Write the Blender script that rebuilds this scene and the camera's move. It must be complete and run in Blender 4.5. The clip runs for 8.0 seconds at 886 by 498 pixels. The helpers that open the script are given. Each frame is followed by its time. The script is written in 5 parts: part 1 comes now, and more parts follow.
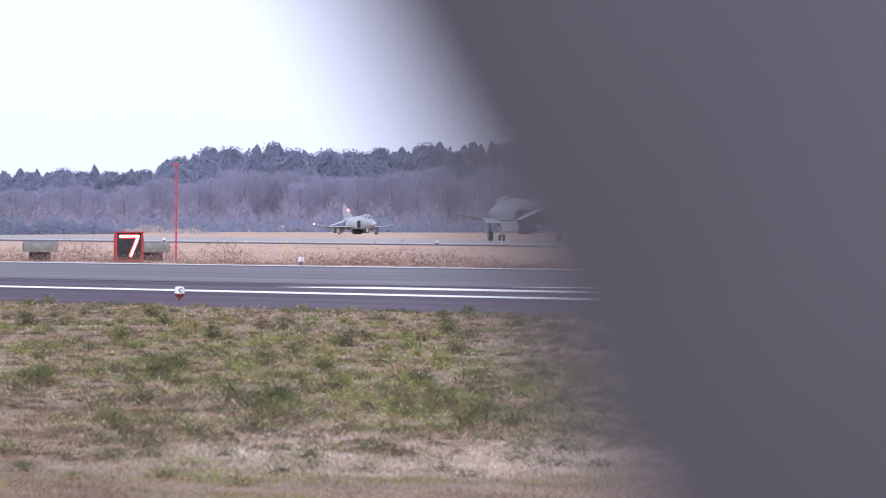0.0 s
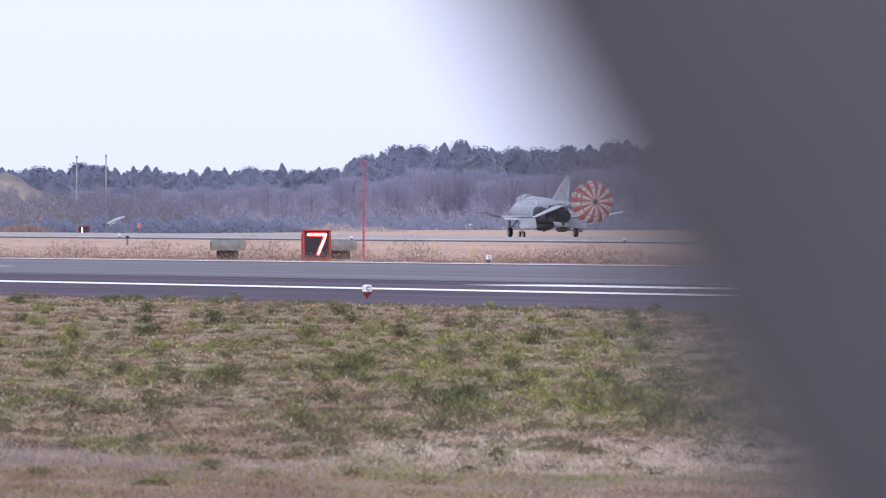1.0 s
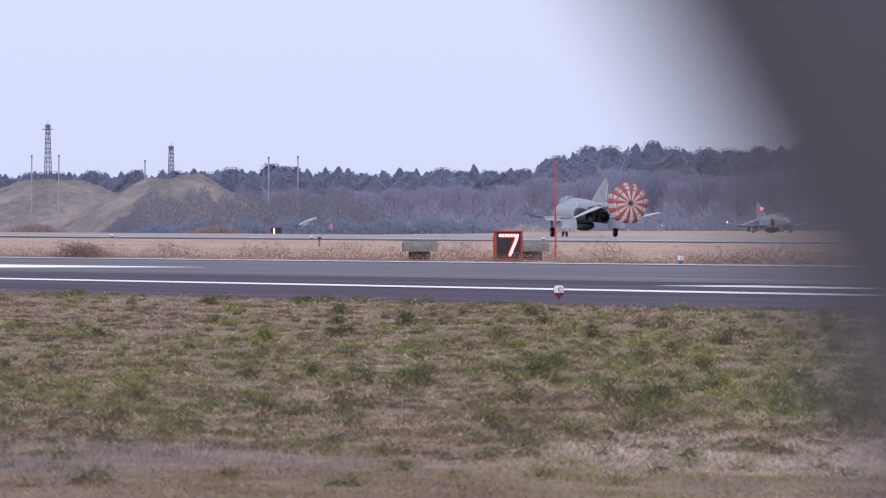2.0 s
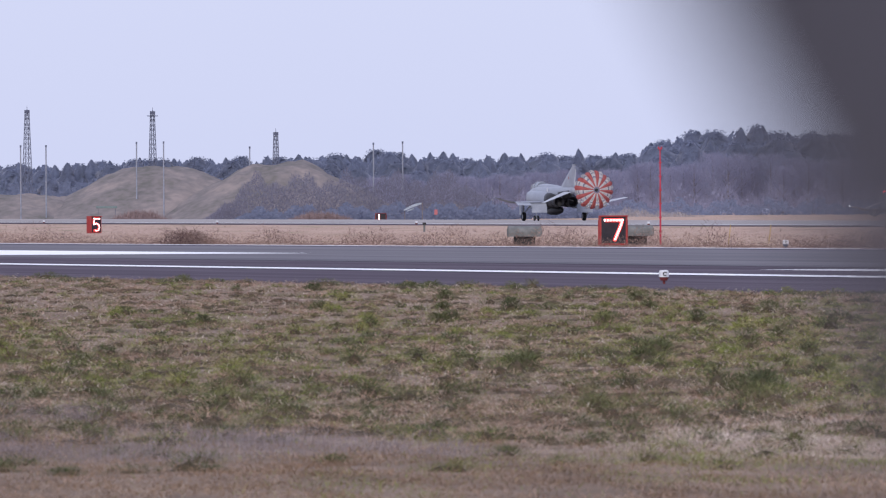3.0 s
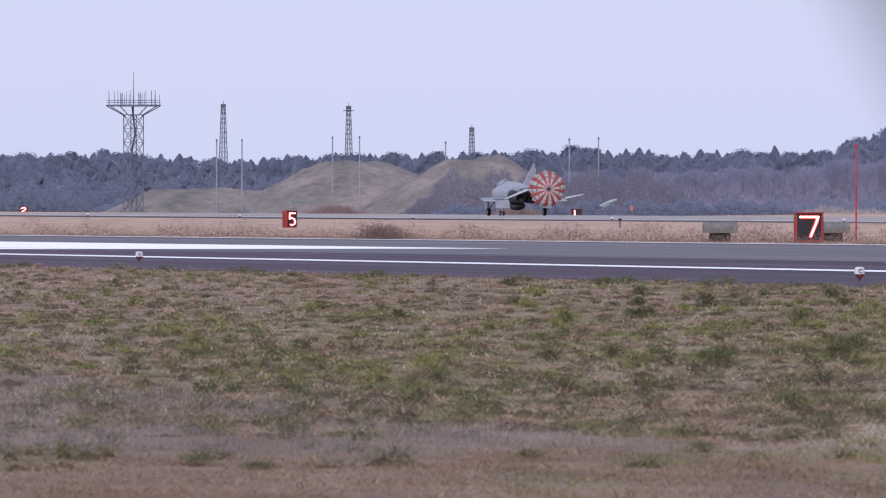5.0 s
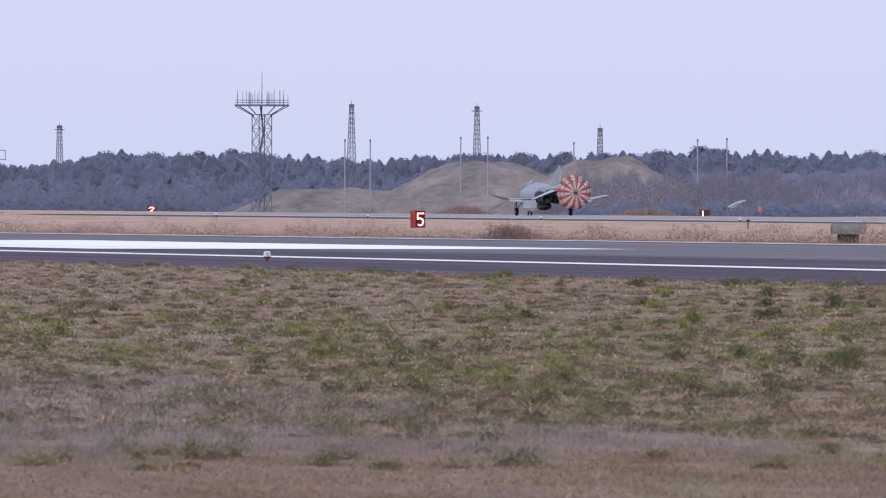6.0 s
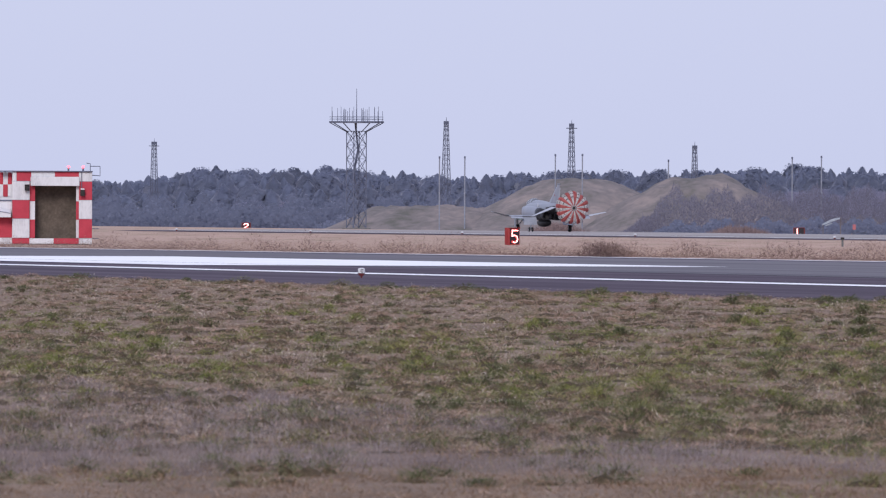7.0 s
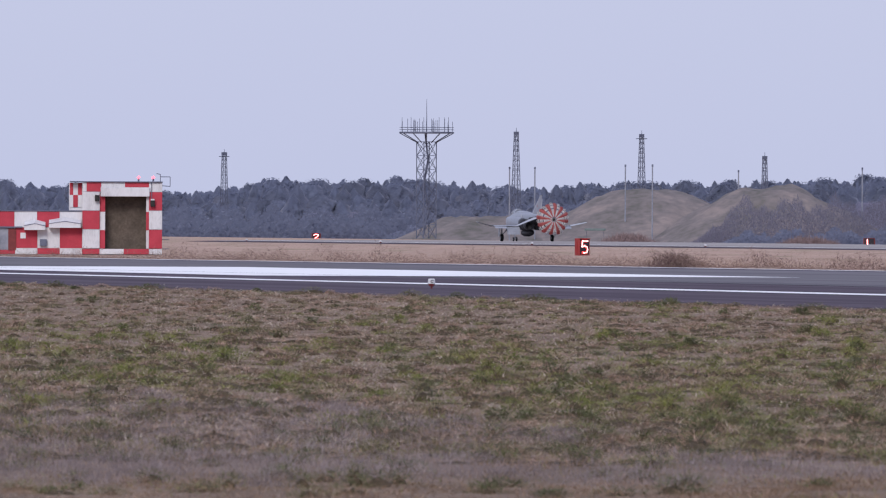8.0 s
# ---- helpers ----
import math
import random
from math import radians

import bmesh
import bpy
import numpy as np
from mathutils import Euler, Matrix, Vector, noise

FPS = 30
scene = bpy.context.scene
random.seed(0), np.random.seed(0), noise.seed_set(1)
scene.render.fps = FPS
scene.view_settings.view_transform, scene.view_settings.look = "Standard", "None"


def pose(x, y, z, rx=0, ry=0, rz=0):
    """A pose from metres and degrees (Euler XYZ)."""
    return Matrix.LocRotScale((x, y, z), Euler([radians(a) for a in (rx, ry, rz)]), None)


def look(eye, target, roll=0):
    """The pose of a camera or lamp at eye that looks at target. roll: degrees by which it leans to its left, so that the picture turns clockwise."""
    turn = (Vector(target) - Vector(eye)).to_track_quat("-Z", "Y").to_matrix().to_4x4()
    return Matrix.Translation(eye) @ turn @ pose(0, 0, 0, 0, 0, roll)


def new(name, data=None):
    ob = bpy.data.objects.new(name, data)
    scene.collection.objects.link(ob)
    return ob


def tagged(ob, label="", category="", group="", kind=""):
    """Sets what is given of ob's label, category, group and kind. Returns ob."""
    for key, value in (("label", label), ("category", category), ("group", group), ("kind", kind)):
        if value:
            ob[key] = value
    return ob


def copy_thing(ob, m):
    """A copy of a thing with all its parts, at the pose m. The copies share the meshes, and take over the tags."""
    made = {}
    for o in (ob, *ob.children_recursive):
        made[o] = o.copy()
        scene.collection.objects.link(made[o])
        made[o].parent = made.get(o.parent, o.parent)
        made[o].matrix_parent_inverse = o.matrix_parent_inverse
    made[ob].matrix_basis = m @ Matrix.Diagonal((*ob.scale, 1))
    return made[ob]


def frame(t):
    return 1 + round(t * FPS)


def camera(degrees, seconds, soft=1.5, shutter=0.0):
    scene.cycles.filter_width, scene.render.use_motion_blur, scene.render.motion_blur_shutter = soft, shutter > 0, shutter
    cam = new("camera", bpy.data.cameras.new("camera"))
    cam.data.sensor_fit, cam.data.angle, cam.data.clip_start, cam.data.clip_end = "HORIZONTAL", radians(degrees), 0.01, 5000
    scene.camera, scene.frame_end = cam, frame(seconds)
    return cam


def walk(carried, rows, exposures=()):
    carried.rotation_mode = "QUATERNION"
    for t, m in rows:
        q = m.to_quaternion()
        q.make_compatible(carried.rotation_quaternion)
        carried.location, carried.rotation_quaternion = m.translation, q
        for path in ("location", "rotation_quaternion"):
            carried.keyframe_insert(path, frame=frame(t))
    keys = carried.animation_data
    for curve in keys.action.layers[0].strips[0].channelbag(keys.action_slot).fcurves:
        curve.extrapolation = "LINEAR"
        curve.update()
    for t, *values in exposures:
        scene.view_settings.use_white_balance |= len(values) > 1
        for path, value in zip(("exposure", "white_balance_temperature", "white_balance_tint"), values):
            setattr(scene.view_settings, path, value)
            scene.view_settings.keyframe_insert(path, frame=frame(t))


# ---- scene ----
# World: the eye stands over the origin, y runs along the runways, x to the right across them.
EYE_Z = 1.6


def spot(az, d):
    """Ground plan: az degrees to the right of the runways' direction, d metres off."""
    return d * math.sin(radians(az)), d * math.cos(radians(az))


def aim(az, el, roll, sway, rise=0.0):
    """A pose of the hand-held camera; sway and rise in millimetres."""
    a, e = radians(az), radians(el)
    eye = Vector((math.cos(a) * sway / 1000, -math.sin(a) * sway / 1000, EYE_Z + rise / 1000))
    return look(eye, eye + 1000 * Vector((math.sin(a) * math.cos(e), math.cos(a) * math.cos(e), math.sin(e))), roll)


cam = camera(3.8216, 8.0, soft=1.2)
cam.data.dof.use_dof = True
cam.data.dof.focus_distance = 1000.0
cam.data.dof.aperture_fstop = 32.0

walk(cam, [
    (0.0, aim(14.2606, -0.0887, 0.122, 0.0)),
    (0.2, aim(14.0590, -0.0785, 0.126, 1.0)),
    (0.5, aim(13.7848, -0.0729, 0.132, 2.4)),
    (0.7, aim(13.6620, -0.0810, 0.080, 3.3)),
    (1.0, aim(13.4512, -0.0993, 0.001, 4.6)),
    (1.2, aim(13.3249, -0.1096, -0.045, 5.3)),
    (1.5, aim(13.0028, -0.1042, -0.113, 6.4)),
    (1.7, aim(12.8061, -0.0881, -0.038, 7.0)),
    (2.8, aim(12.2438, -0.1521, -0.290, 12.6)),
    (3.0, aim(12.1692, -0.1575, -0.299, 13.4)),
    (3.2, aim(12.1036, -0.1542, -0.294, 14.0)),
    (3.5, aim(11.9468, -0.1560, -0.286, 14.8)),
    (3.7, aim(11.8414, -0.1569, -0.272, 15.2)),
    (4.0, aim(11.7266, -0.1583, -0.251, 15.8)),
    (5.3, aim(11.1556, -0.1812, 0.020, 12.0)),
    (5.5, aim(11.0317, -0.1829, 0.049, 12.0)),
    (5.8, aim(10.8791, -0.1742, 0.083, 12.0)),
    (6.0, aim(10.7734, -0.1727, 0.106, 12.0)),
    (6.2, aim(10.6869, -0.1618, 0.191, 12.0)),
    (6.5, aim(10.5564, -0.1272, 0.319, 12.0)),
    (6.7, aim(10.4782, -0.1157, 0.287, 12.0)),
    (7.0, aim(10.3661, -0.1004, 0.239, 12.0)),
    (7.2, aim(10.3001, -0.0819, 0.260, 12.0)),
    (7.5, aim(10.1919, -0.0655, 0.291, 12.0)),
    (7.7, aim(10.1378, -0.0665, 0.270, 12.0)),
    (8.0, aim(10.0637, -0.0561, 0.238, 12.0)),
], exposures=[(0.0, 0.93, 6250, 12), (0.5, 0.86, 6250, 12), (1.0, 0.77, 6250, 12), (1.5, 0.60, 6250, 12), (3.0, 0.36, 6250, 13), (5.5, 0.36, 6250, 13), (6.5, 0.32, 6250, 13), (8.0, 0.12, 6250, 13)])

# ---- light: an even overcast with a weak, wide sun behind the eye ----
SUN_EL, SUN_AZ = 32.0, 205.0
world = bpy.data.worlds.new("overcast_sky")
scene.world = world
world.use_nodes = True
wt = world.node_tree
bg = wt.nodes["Background"]
sky = wt.nodes.new("ShaderNodeTexSky")
sky.sky_type, sky.sun_disc = "NISHITA", False
sky.sun_elevation, sky.sun_rotation = radians(SUN_EL), radians(SUN_AZ)
dim = wt.nodes.new("ShaderNodeVectorMath")
dim.operation = "SCALE"
dim.inputs["Scale"].default_value = 0.10
cloud = wt.nodes.new("ShaderNodeMix")
cloud.data_type = "RGBA"
cloud.inputs["Factor"].default_value = 0.86
cloud.inputs["B"].default_value = (0.572, 0.61, 0.817, 1)
wt.links.new(sky.outputs[0], dim.inputs[0])
wt.links.new(dim.outputs[0], cloud.inputs["A"])
wt.links.new(cloud.outputs["Result"], bg.inputs["Color"])
bg.inputs["Strength"].default_value = 0.9
sun = new("sun", bpy.data.lights.new("sun", "SUN"))
sun.data.energy, sun.data.angle, sun.data.color = 1.9, radians(20), (1.0, 0.94, 0.88)
sun.matrix_world = look((0, 0, 50), (50 * -math.sin(radians(SUN_AZ)), 50 * -math.cos(radians(SUN_AZ)), 50 - 50 * math.tan(radians(SUN_EL))))


# ---- materials ----
def material(name, colours, rough=0.8, metal=0.0, scale=3.0, grain=40.0, bump=0.15, depth=0.02, stretch=(1, 1, 1), island=0.0, objects=0.0, spec=0.3):
    """A surface of two or three base colours mixed by a coarse and a fine noise, with relief. island, objects: random lightness by piece."""
    m = bpy.data.materials.new(name)
    m.use_nodes = True
    nt = m.node_tree
    p = nt.nodes["Principled BSDF"]
    p.inputs["Roughness"].default_value = rough
    p.inputs["Metallic"].default_value = metal
    p.inputs["Specular IOR Level"].default_value = spec
    co = nt.nodes.new("ShaderNodeTexCoord")
    mp = nt.nodes.new("ShaderNodeMapping")
    mp.inputs["Scale"].default_value = stretch
    nt.links.new(co.outputs["Object"], mp.inputs["Vector"])
    n1 = nt.nodes.new("ShaderNodeTexNoise")
    n1.inputs["Scale"].default_value, n1.inputs["Detail"].default_value = scale, 5.0
    n2 = nt.nodes.new("ShaderNodeTexNoise")
    n2.inputs["Scale"].default_value, n2.inputs["Detail"].default_value = grain, 3.0
    for n in (n1, n2):
        nt.links.new(mp.outputs["Vector"], n.inputs["Vector"])
    mixf = nt.nodes.new("ShaderNodeMath")
    mixf.operation = "MULTIPLY_ADD"
    mixf.inputs[1].default_value = 0.35
    nt.links.new(n2.outputs["Fac"], mixf.inputs[0])
    half = nt.nodes.new("ShaderNodeMath")
    half.operation = "MULTIPLY_ADD"
    half.inputs[1].default_value, half.inputs[2].default_value = 0.65, 0.0
    nt.links.new(n1.outputs["Fac"], half.inputs[0])
    nt.links.new(half.outputs[0], mixf.inputs[2])
    ramp = nt.nodes.new("ShaderNodeValToRGB")
    el = ramp.color_ramp.elements
    cols = list(colours)
    el[0].position, el[0].color = 0.34, (*cols[0], 1)
    el[1].position, el[1].color = 0.66, (*cols[-1], 1)
    for i, c in enumerate(cols[1:-1]):
        e = el.new(0.34 + 0.32 * (i + 1) / (len(cols) - 1))
        e.color = (*c, 1)
    nt.links.new(mixf.outputs[0], ramp.inputs["Fac"])
    out = ramp.outputs["Color"]
    for amount, node, sock in ((island, "ShaderNodeNewGeometry", "Random Per Island"), (objects, "ShaderNodeObjectInfo", "Random")):
        if amount:
            g = nt.nodes.new(node)
            hsv = nt.nodes.new("ShaderNodeHueSaturation")
            mr = nt.nodes.new("ShaderNodeMapRange")
            mr.inputs["To Min"].default_value, mr.inputs["To Max"].default_value = 1 - amount, 1 + amount
            nt.links.new(g.outputs[sock], mr.inputs["Value"])
            nt.links.new(mr.outputs[0], hsv.inputs["Value"])
            nt.links.new(out, hsv.inputs["Color"])
            out = hsv.outputs["Color"]
    nt.links.new(out, p.inputs["Base Color"])
    if bump:
        b = nt.nodes.new("ShaderNodeBump")
        b.inputs["Strength"].default_value, b.inputs["Distance"].default_value = bump, depth
        nt.links.new(n2.outputs["Fac"], b.inputs["Height"])
        nt.links.new(b.outputs["Normal"], p.inputs["Normal"])
    return m


def glowing(name, colour, strength):
    m = bpy.data.materials.new(name)
    m.use_nodes = True
    p = m.node_tree.nodes["Principled BSDF"]
    p.inputs["Base Color"].default_value = (*colour, 1)
    p.inputs["Emission Color"].default_value = (*colour, 1)
    p.inputs["Emission Strength"].default_value = strength
    return m


def leafy(m, share=0.25, haze_sheen=0.0):
    """Let part of the light through thin leaves and twigs, and add a bluish sheen that imitates distant haze."""
    nt = m.node_tree
    p = nt.nodes["Principled BSDF"]
    p.inputs["Sheen Weight"].default_value, p.inputs["Sheen Roughness"].default_value = haze_sheen, 0.6
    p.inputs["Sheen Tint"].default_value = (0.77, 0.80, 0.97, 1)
    tr = nt.nodes.new("ShaderNodeBsdfTranslucent")
    mx = nt.nodes.new("ShaderNodeMixShader")
    mx.inputs[0].default_value = share
    nt.links.new(p.inputs["Base Color"].links[0].from_socket, tr.inputs["Color"])
    nt.links.new(p.outputs[0], mx.inputs[1])
    nt.links.new(tr.outputs[0], mx.inputs[2])
    nt.links.new(mx.outputs[0], nt.nodes["Material Output"].inputs["Surface"])
    return m


def patchy(name, straw, dark, green, size, island=0.3, green_at=0.52):
    """Winter grass: straw and dark stems, with green growing in patches."""
    m = material(name, (straw, dark), rough=0.9, scale=size, grain=size * 9, bump=0.0, island=island, spec=0.15)
    nt = m.node_tree
    p = nt.nodes["Principled BSDF"]
    link = p.inputs["Base Color"].links[0]
    co = nt.nodes.new("ShaderNodeTexCoord")
    n = nt.nodes.new("ShaderNodeTexNoise")
    n.inputs["Scale"].default_value, n.inputs["Detail"].default_value = 0.13, 6.0
    n.inputs["Roughness"].default_value = 0.65
    r = nt.nodes.new("ShaderNodeMapRange")
    r.inputs["From Min"].default_value, r.inputs["From Max"].default_value = green_at, green_at + 0.13
    mx = nt.nodes.new("ShaderNodeMix")
    mx.data_type = "RGBA"
    nt.links.new(co.outputs["Object"], n.inputs["Vector"])
    nt.links.new(n.outputs["Fac"], r.inputs["Value"])
    nt.links.new(r.outputs[0], mx.inputs["Factor"])
    nt.links.new(link.from_socket, mx.inputs["A"])
    mx.inputs["B"].default_value = (*green, 1)
    nt.links.new(mx.outputs["Result"], p.inputs["Base Color"])
    return m


M_ground = patchy("winter_turf", (0.53, 0.385, 0.30), (0.35, 0.235, 0.185), (0.13, 0.15, 0.055), 0.22, island=0.0, green_at=0.55)
M_asphalt = material("asphalt", ((0.052, 0.041, 0.055), (0.090, 0.072, 0.093), (0.130, 0.107, 0.130)), rough=0.95, scale=0.35, grain=2.2, bump=0.05, stretch=(1, 0.02, 1), spec=0.08)
M_asphalt_pale = material("worn_asphalt", ((0.120, 0.112, 0.128), (0.160, 0.152, 0.168), (0.200, 0.190, 0.205)), rough=0.95, scale=0.3, grain=1.8, bump=0.05, stretch=(1, 0.02, 1), spec=0.08)
M_concrete = material("runway_concrete", ((0.27, 0.245, 0.235), (0.35, 0.315, 0.30)), rough=0.8, scale=0.1, grain=0.9, bump=0.05, stretch=(1, 0.15, 1))
M_line = material("runway_paint", ((0.86, 0.86, 0.86), (0.95, 0.95, 0.95)), rough=0.6, scale=0.5, grain=5.0, bump=0.03, stretch=(1, 0.2, 1))
M_red = material("red_enamel", ((0.36, 0.03, 0.05), (0.47, 0.045, 0.07)), rough=0.55, scale=1.2, grain=12, bump=0.02)
M_white = material("white_enamel", ((0.47, 0.47, 0.49), (0.60, 0.60, 0.62), (0.66, 0.66, 0.68)), rough=0.55, scale=0.8, grain=9, stretch=(1, 1, 0.35), bump=0.02)
M_sign_red = material("sign_red", ((0.25, 0.026, 0.026), (0.34, 0.042, 0.038)), rough=0.5, scale=3, grain=20, bump=0.02)
M_black = material("black_face", ((0.012, 0.010, 0.014), (0.025, 0.022, 0.03)), rough=0.5, scale=3, grain=20, bump=0.02)
M_lamp = glowing("sign_lamp", (1.0, 0.72, 0.68), 3.2)
M_tube = glowing("digit_tube", (1.0, 0.07, 0.06), 1.6)
M_beacon = glowing("red_beacon", (1.0, 0.06, 0.08), 6.0)
M_galv = material("galvanised_steel", ((0.088, 0.099, 0.146), (0.140, 0.156, 0.214)), rough=0.6, metal=0.2, scale=2, grain=20, bump=0.03)
M_pole = material("pale_pole", ((0.17, 0.185, 0.23), (0.29, 0.305, 0.355)), rough=0.6, scale=1, grain=5, bump=0.03)
M_concbox = material("weathered_concrete", ((0.095, 0.097, 0.095), (0.14, 0.142, 0.138), (0.19, 0.19, 0.184)), rough=0.9, scale=2.5, grain=25, bump=0.1)
M_darkgap = material("dark_interior", ((0.02, 0.02, 0.022), (0.04, 0.038, 0.036)), rough=0.9, scale=4, grain=25, bump=0.05)
M_jet = material("camouflage_grey", ((0.205, 0.22, 0.265), (0.25, 0.265, 0.31), (0.29, 0.305, 0.35)), rough=0.36, scale=0.9, grain=7, bump=0.02, spec=0.45)
M_wing = material("dark_grey_and_wing_shade", ((0.10, 0.105, 0.13), (0.135, 0.14, 0.165)), rough=0.36, scale=0.9, grain=7, bump=0.02, spec=0.45)
M_jet_pale = material("pale_grey_and_wing_light", ((0.33, 0.345, 0.375), (0.41, 0.425, 0.455)), rough=0.36, scale=0.9, grain=7, bump=0.02, spec=0.45)
M_jet_dark = material("scorched_metal", ((0.022, 0.022, 0.027), (0.045, 0.044, 0.05)), rough=0.5, metal=0.2, scale=2, grain=15, bump=0.03)
M_tyre = material("tyre_rubber", ((0.015, 0.015, 0.016), (0.03, 0.03, 0.03)), rough=0.85, scale=6, grain=30, bump=0.05)
M_canopy = material("canopy_glass", ((0.10, 0.11, 0.13), (0.13, 0.14, 0.16)), rough=0.08, scale=1, grain=5, bump=0.0, spec=0.8)
M_chute_red = material("red_nylon", ((0.44, 0.115, 0.11), (0.54, 0.16, 0.15)), rough=0.7, scale=2, grain=12, bump=0.1)
M_chute_white = material("white_nylon", ((0.54, 0.51, 0.50), (0.66, 0.63, 0.62)), rough=0.7, scale=2, grain=12, bump=0.1)
M_cord = material("cord", ((0.3, 0.29, 0.27), (0.4, 0.39, 0.37)), rough=0.9, scale=4, grain=30, bump=0.0)
M_bark = material("bark", ((0.12, 0.105, 0.11), (0.19, 0.17, 0.175)), rough=0.95, scale=2, grain=12, bump=0.3)
# Distant haze is put into the bluish, lightened colours of the wood materials.
M_conifer = material("hazy_conifer_needles", ((0.150, 0.174, 0.260), (0.178, 0.204, 0.292)), rough=0.9, scale=0.6, grain=3, bump=0.0, island=0.06, objects=0.10, spec=0.2)
M_evergreen = material("hazy_evergreen_leaves", ((0.138, 0.160, 0.234), (0.168, 0.190, 0.268)), rough=0.9, scale=0.6, grain=3, bump=0.0, island=0.08, objects=0.2, spec=0.2)
M_twig = material("hazy_bare_twigs", ((0.256, 0.250, 0.338), (0.312, 0.302, 0.398)), rough=0.9, scale=0.4, grain=3, bump=0.0, island=0.04, objects=0.10, spec=0.1)
M_scrub = material("hazy_scrub_twigs", ((0.152, 0.148, 0.192), (0.192, 0.184, 0.232)), rough=0.9, scale=0.3, grain=2, bump=0.0, island=0.04, spec=0.1)
M_mound = material("dry_mound_turf", ((0.104, 0.102, 0.088), (0.182, 0.160, 0.156), (0.272, 0.226, 0.210)), rough=0.95, scale=0.16, grain=0.9, bump=0.4, depth=0.3)
M_post = material("dark_grey_paint", ((0.066, 0.064, 0.079), (0.090, 0.087, 0.105)), rough=0.6, scale=6, grain=50, bump=0.02)
M_brush = material("dead_weeds", ((0.105, 0.066, 0.064), (0.21, 0.138, 0.118), (0.38, 0.28, 0.215)), rough=0.95, scale=0.25, grain=2, bump=0.0, island=0.35, spec=0.1)

# The second number is the sheen that imitates haze over the woods.
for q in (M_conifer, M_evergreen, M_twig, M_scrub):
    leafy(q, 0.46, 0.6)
leafy(M_brush, 0.42)


# ---- mesh helpers ----
def mesh_of(name, bm, mat, smooth=False):
    me = bpy.data.meshes.new(name)
    bm.to_mesh(me)
    bm.free()
    for q in (mat if isinstance(mat, (list, tuple)) else [mat]):
        me.materials.append(q)
    if smooth:
        me.polygons.foreach_set("use_smooth", [True] * len(me.polygons))
    return me


def part(name, bm, mat, parent=None, label="", smooth=False):
    ob = new(name, mesh_of(name, bm, mat, smooth))
    if parent is not None:
        ob.parent = parent
    if label:
        ob["label"] = label
    return ob


def thing(name, x, y, z, rz=0.0, label="", category="", group="", kind=""):
    ob = new(name)
    ob.empty_display_size = 0.3
    ob.matrix_basis = pose(x, y, z, 0, 0, rz)
    return tagged(ob, label, category, group, kind)


def box(bm, c, size, rz=0.0, bevel=0.0):
    g = bmesh.ops.create_cube(bm, size=1.0, matrix=Matrix.Translation(c) @ Matrix.Rotation(radians(rz), 4, "Z") @ Matrix.Diagonal((*size, 1)))
    if bevel:
        es = list({e for v in g["verts"] for e in v.link_edges})
        bmesh.ops.bevel(bm, geom=es, offset=bevel, segments=2, affect="EDGES", profile=0.5)
    return bm


def boxed(c, size, rz=0.0, bevel=0.0):
    return box(bmesh.new(), c, size, rz, bevel)


def rod(bm, a, b, r1, r2=None, n=8):
    a, b = Vector(a), Vector(b)
    d = b - a
    m = Matrix.Translation((a + b) / 2) @ d.to_track_quat("Z", "Y").to_matrix().to_4x4()
    bmesh.ops.create_cone(bm, cap_ends=True, segments=n, radius1=r1, radius2=r1 if r2 is None else r2, depth=d.length, matrix=m)
    return bm


def loft(bm, rings, cap=True):
    """Skin closed rings of points, in order."""
    vs = [[bm.verts.new(p) for p in ring] for ring in rings]
    n = len(vs[0])
    for a, b in zip(vs, vs[1:]):
        for i in range(n):
            bm.faces.new((a[i], a[(i + 1) % n], b[(i + 1) % n], b[i]))
    if cap:
        bm.faces.new(list(reversed(vs[0])))
        bm.faces.new(vs[-1])
    bmesh.ops.recalc_face_normals(bm, faces=bm.faces)
    return bm


def numpy_mesh(name, verts, faces, mat):
    """Mesh of same-sided faces from arrays."""
    me = bpy.data.meshes.new(name)
    n, k = faces.shape
    me.vertices.add(len(verts))
    me.vertices.foreach_set("co", np.asarray(verts, np.float32).ravel())
    me.loops.add(n * k)
    me.loops.foreach_set("vertex_index", faces.astype(np.int32).ravel())
    me.polygons.add(n)
    me.polygons.foreach_set("loop_start", np.arange(0, n * k, k, dtype=np.int32))
    me.update(calc_edges=True)
    me.materials.append(mat)
    return me


# ---- ground and runways ----
PROFILE_X = [-4000, 195, 206, 232, 246, 262, 281, 293, 318, 400, 460, 700, 6000]
PROFILE_Z = [0.0, 0.0, 0.02, 0.56, 0.66, 0.66, 0.56, -0.25, 0.05, 0.85, 0.90, 0.95, 1.0]


def height(x, y):
    """The ground: flat by the near runway, a crowned bank under the far one that climbs slightly away from the eye, a sunk taxiway behind."""
    z = np.interp(x, PROFILE_X, PROFILE_Z)
    w = np.interp(x, [205, 232, 283, 292], [0, 1, 1, 0])
    dip = np.interp(x, [418, 440, 480, 505], [0, 1, 1, 0]) * np.interp(y, [1600, 1700, 1950, 2050], [0, 1, 1, 0])
    return z + w * 0.0010 * (np.clip(y, 700, 1900) - 1000) - 0.72 * dip


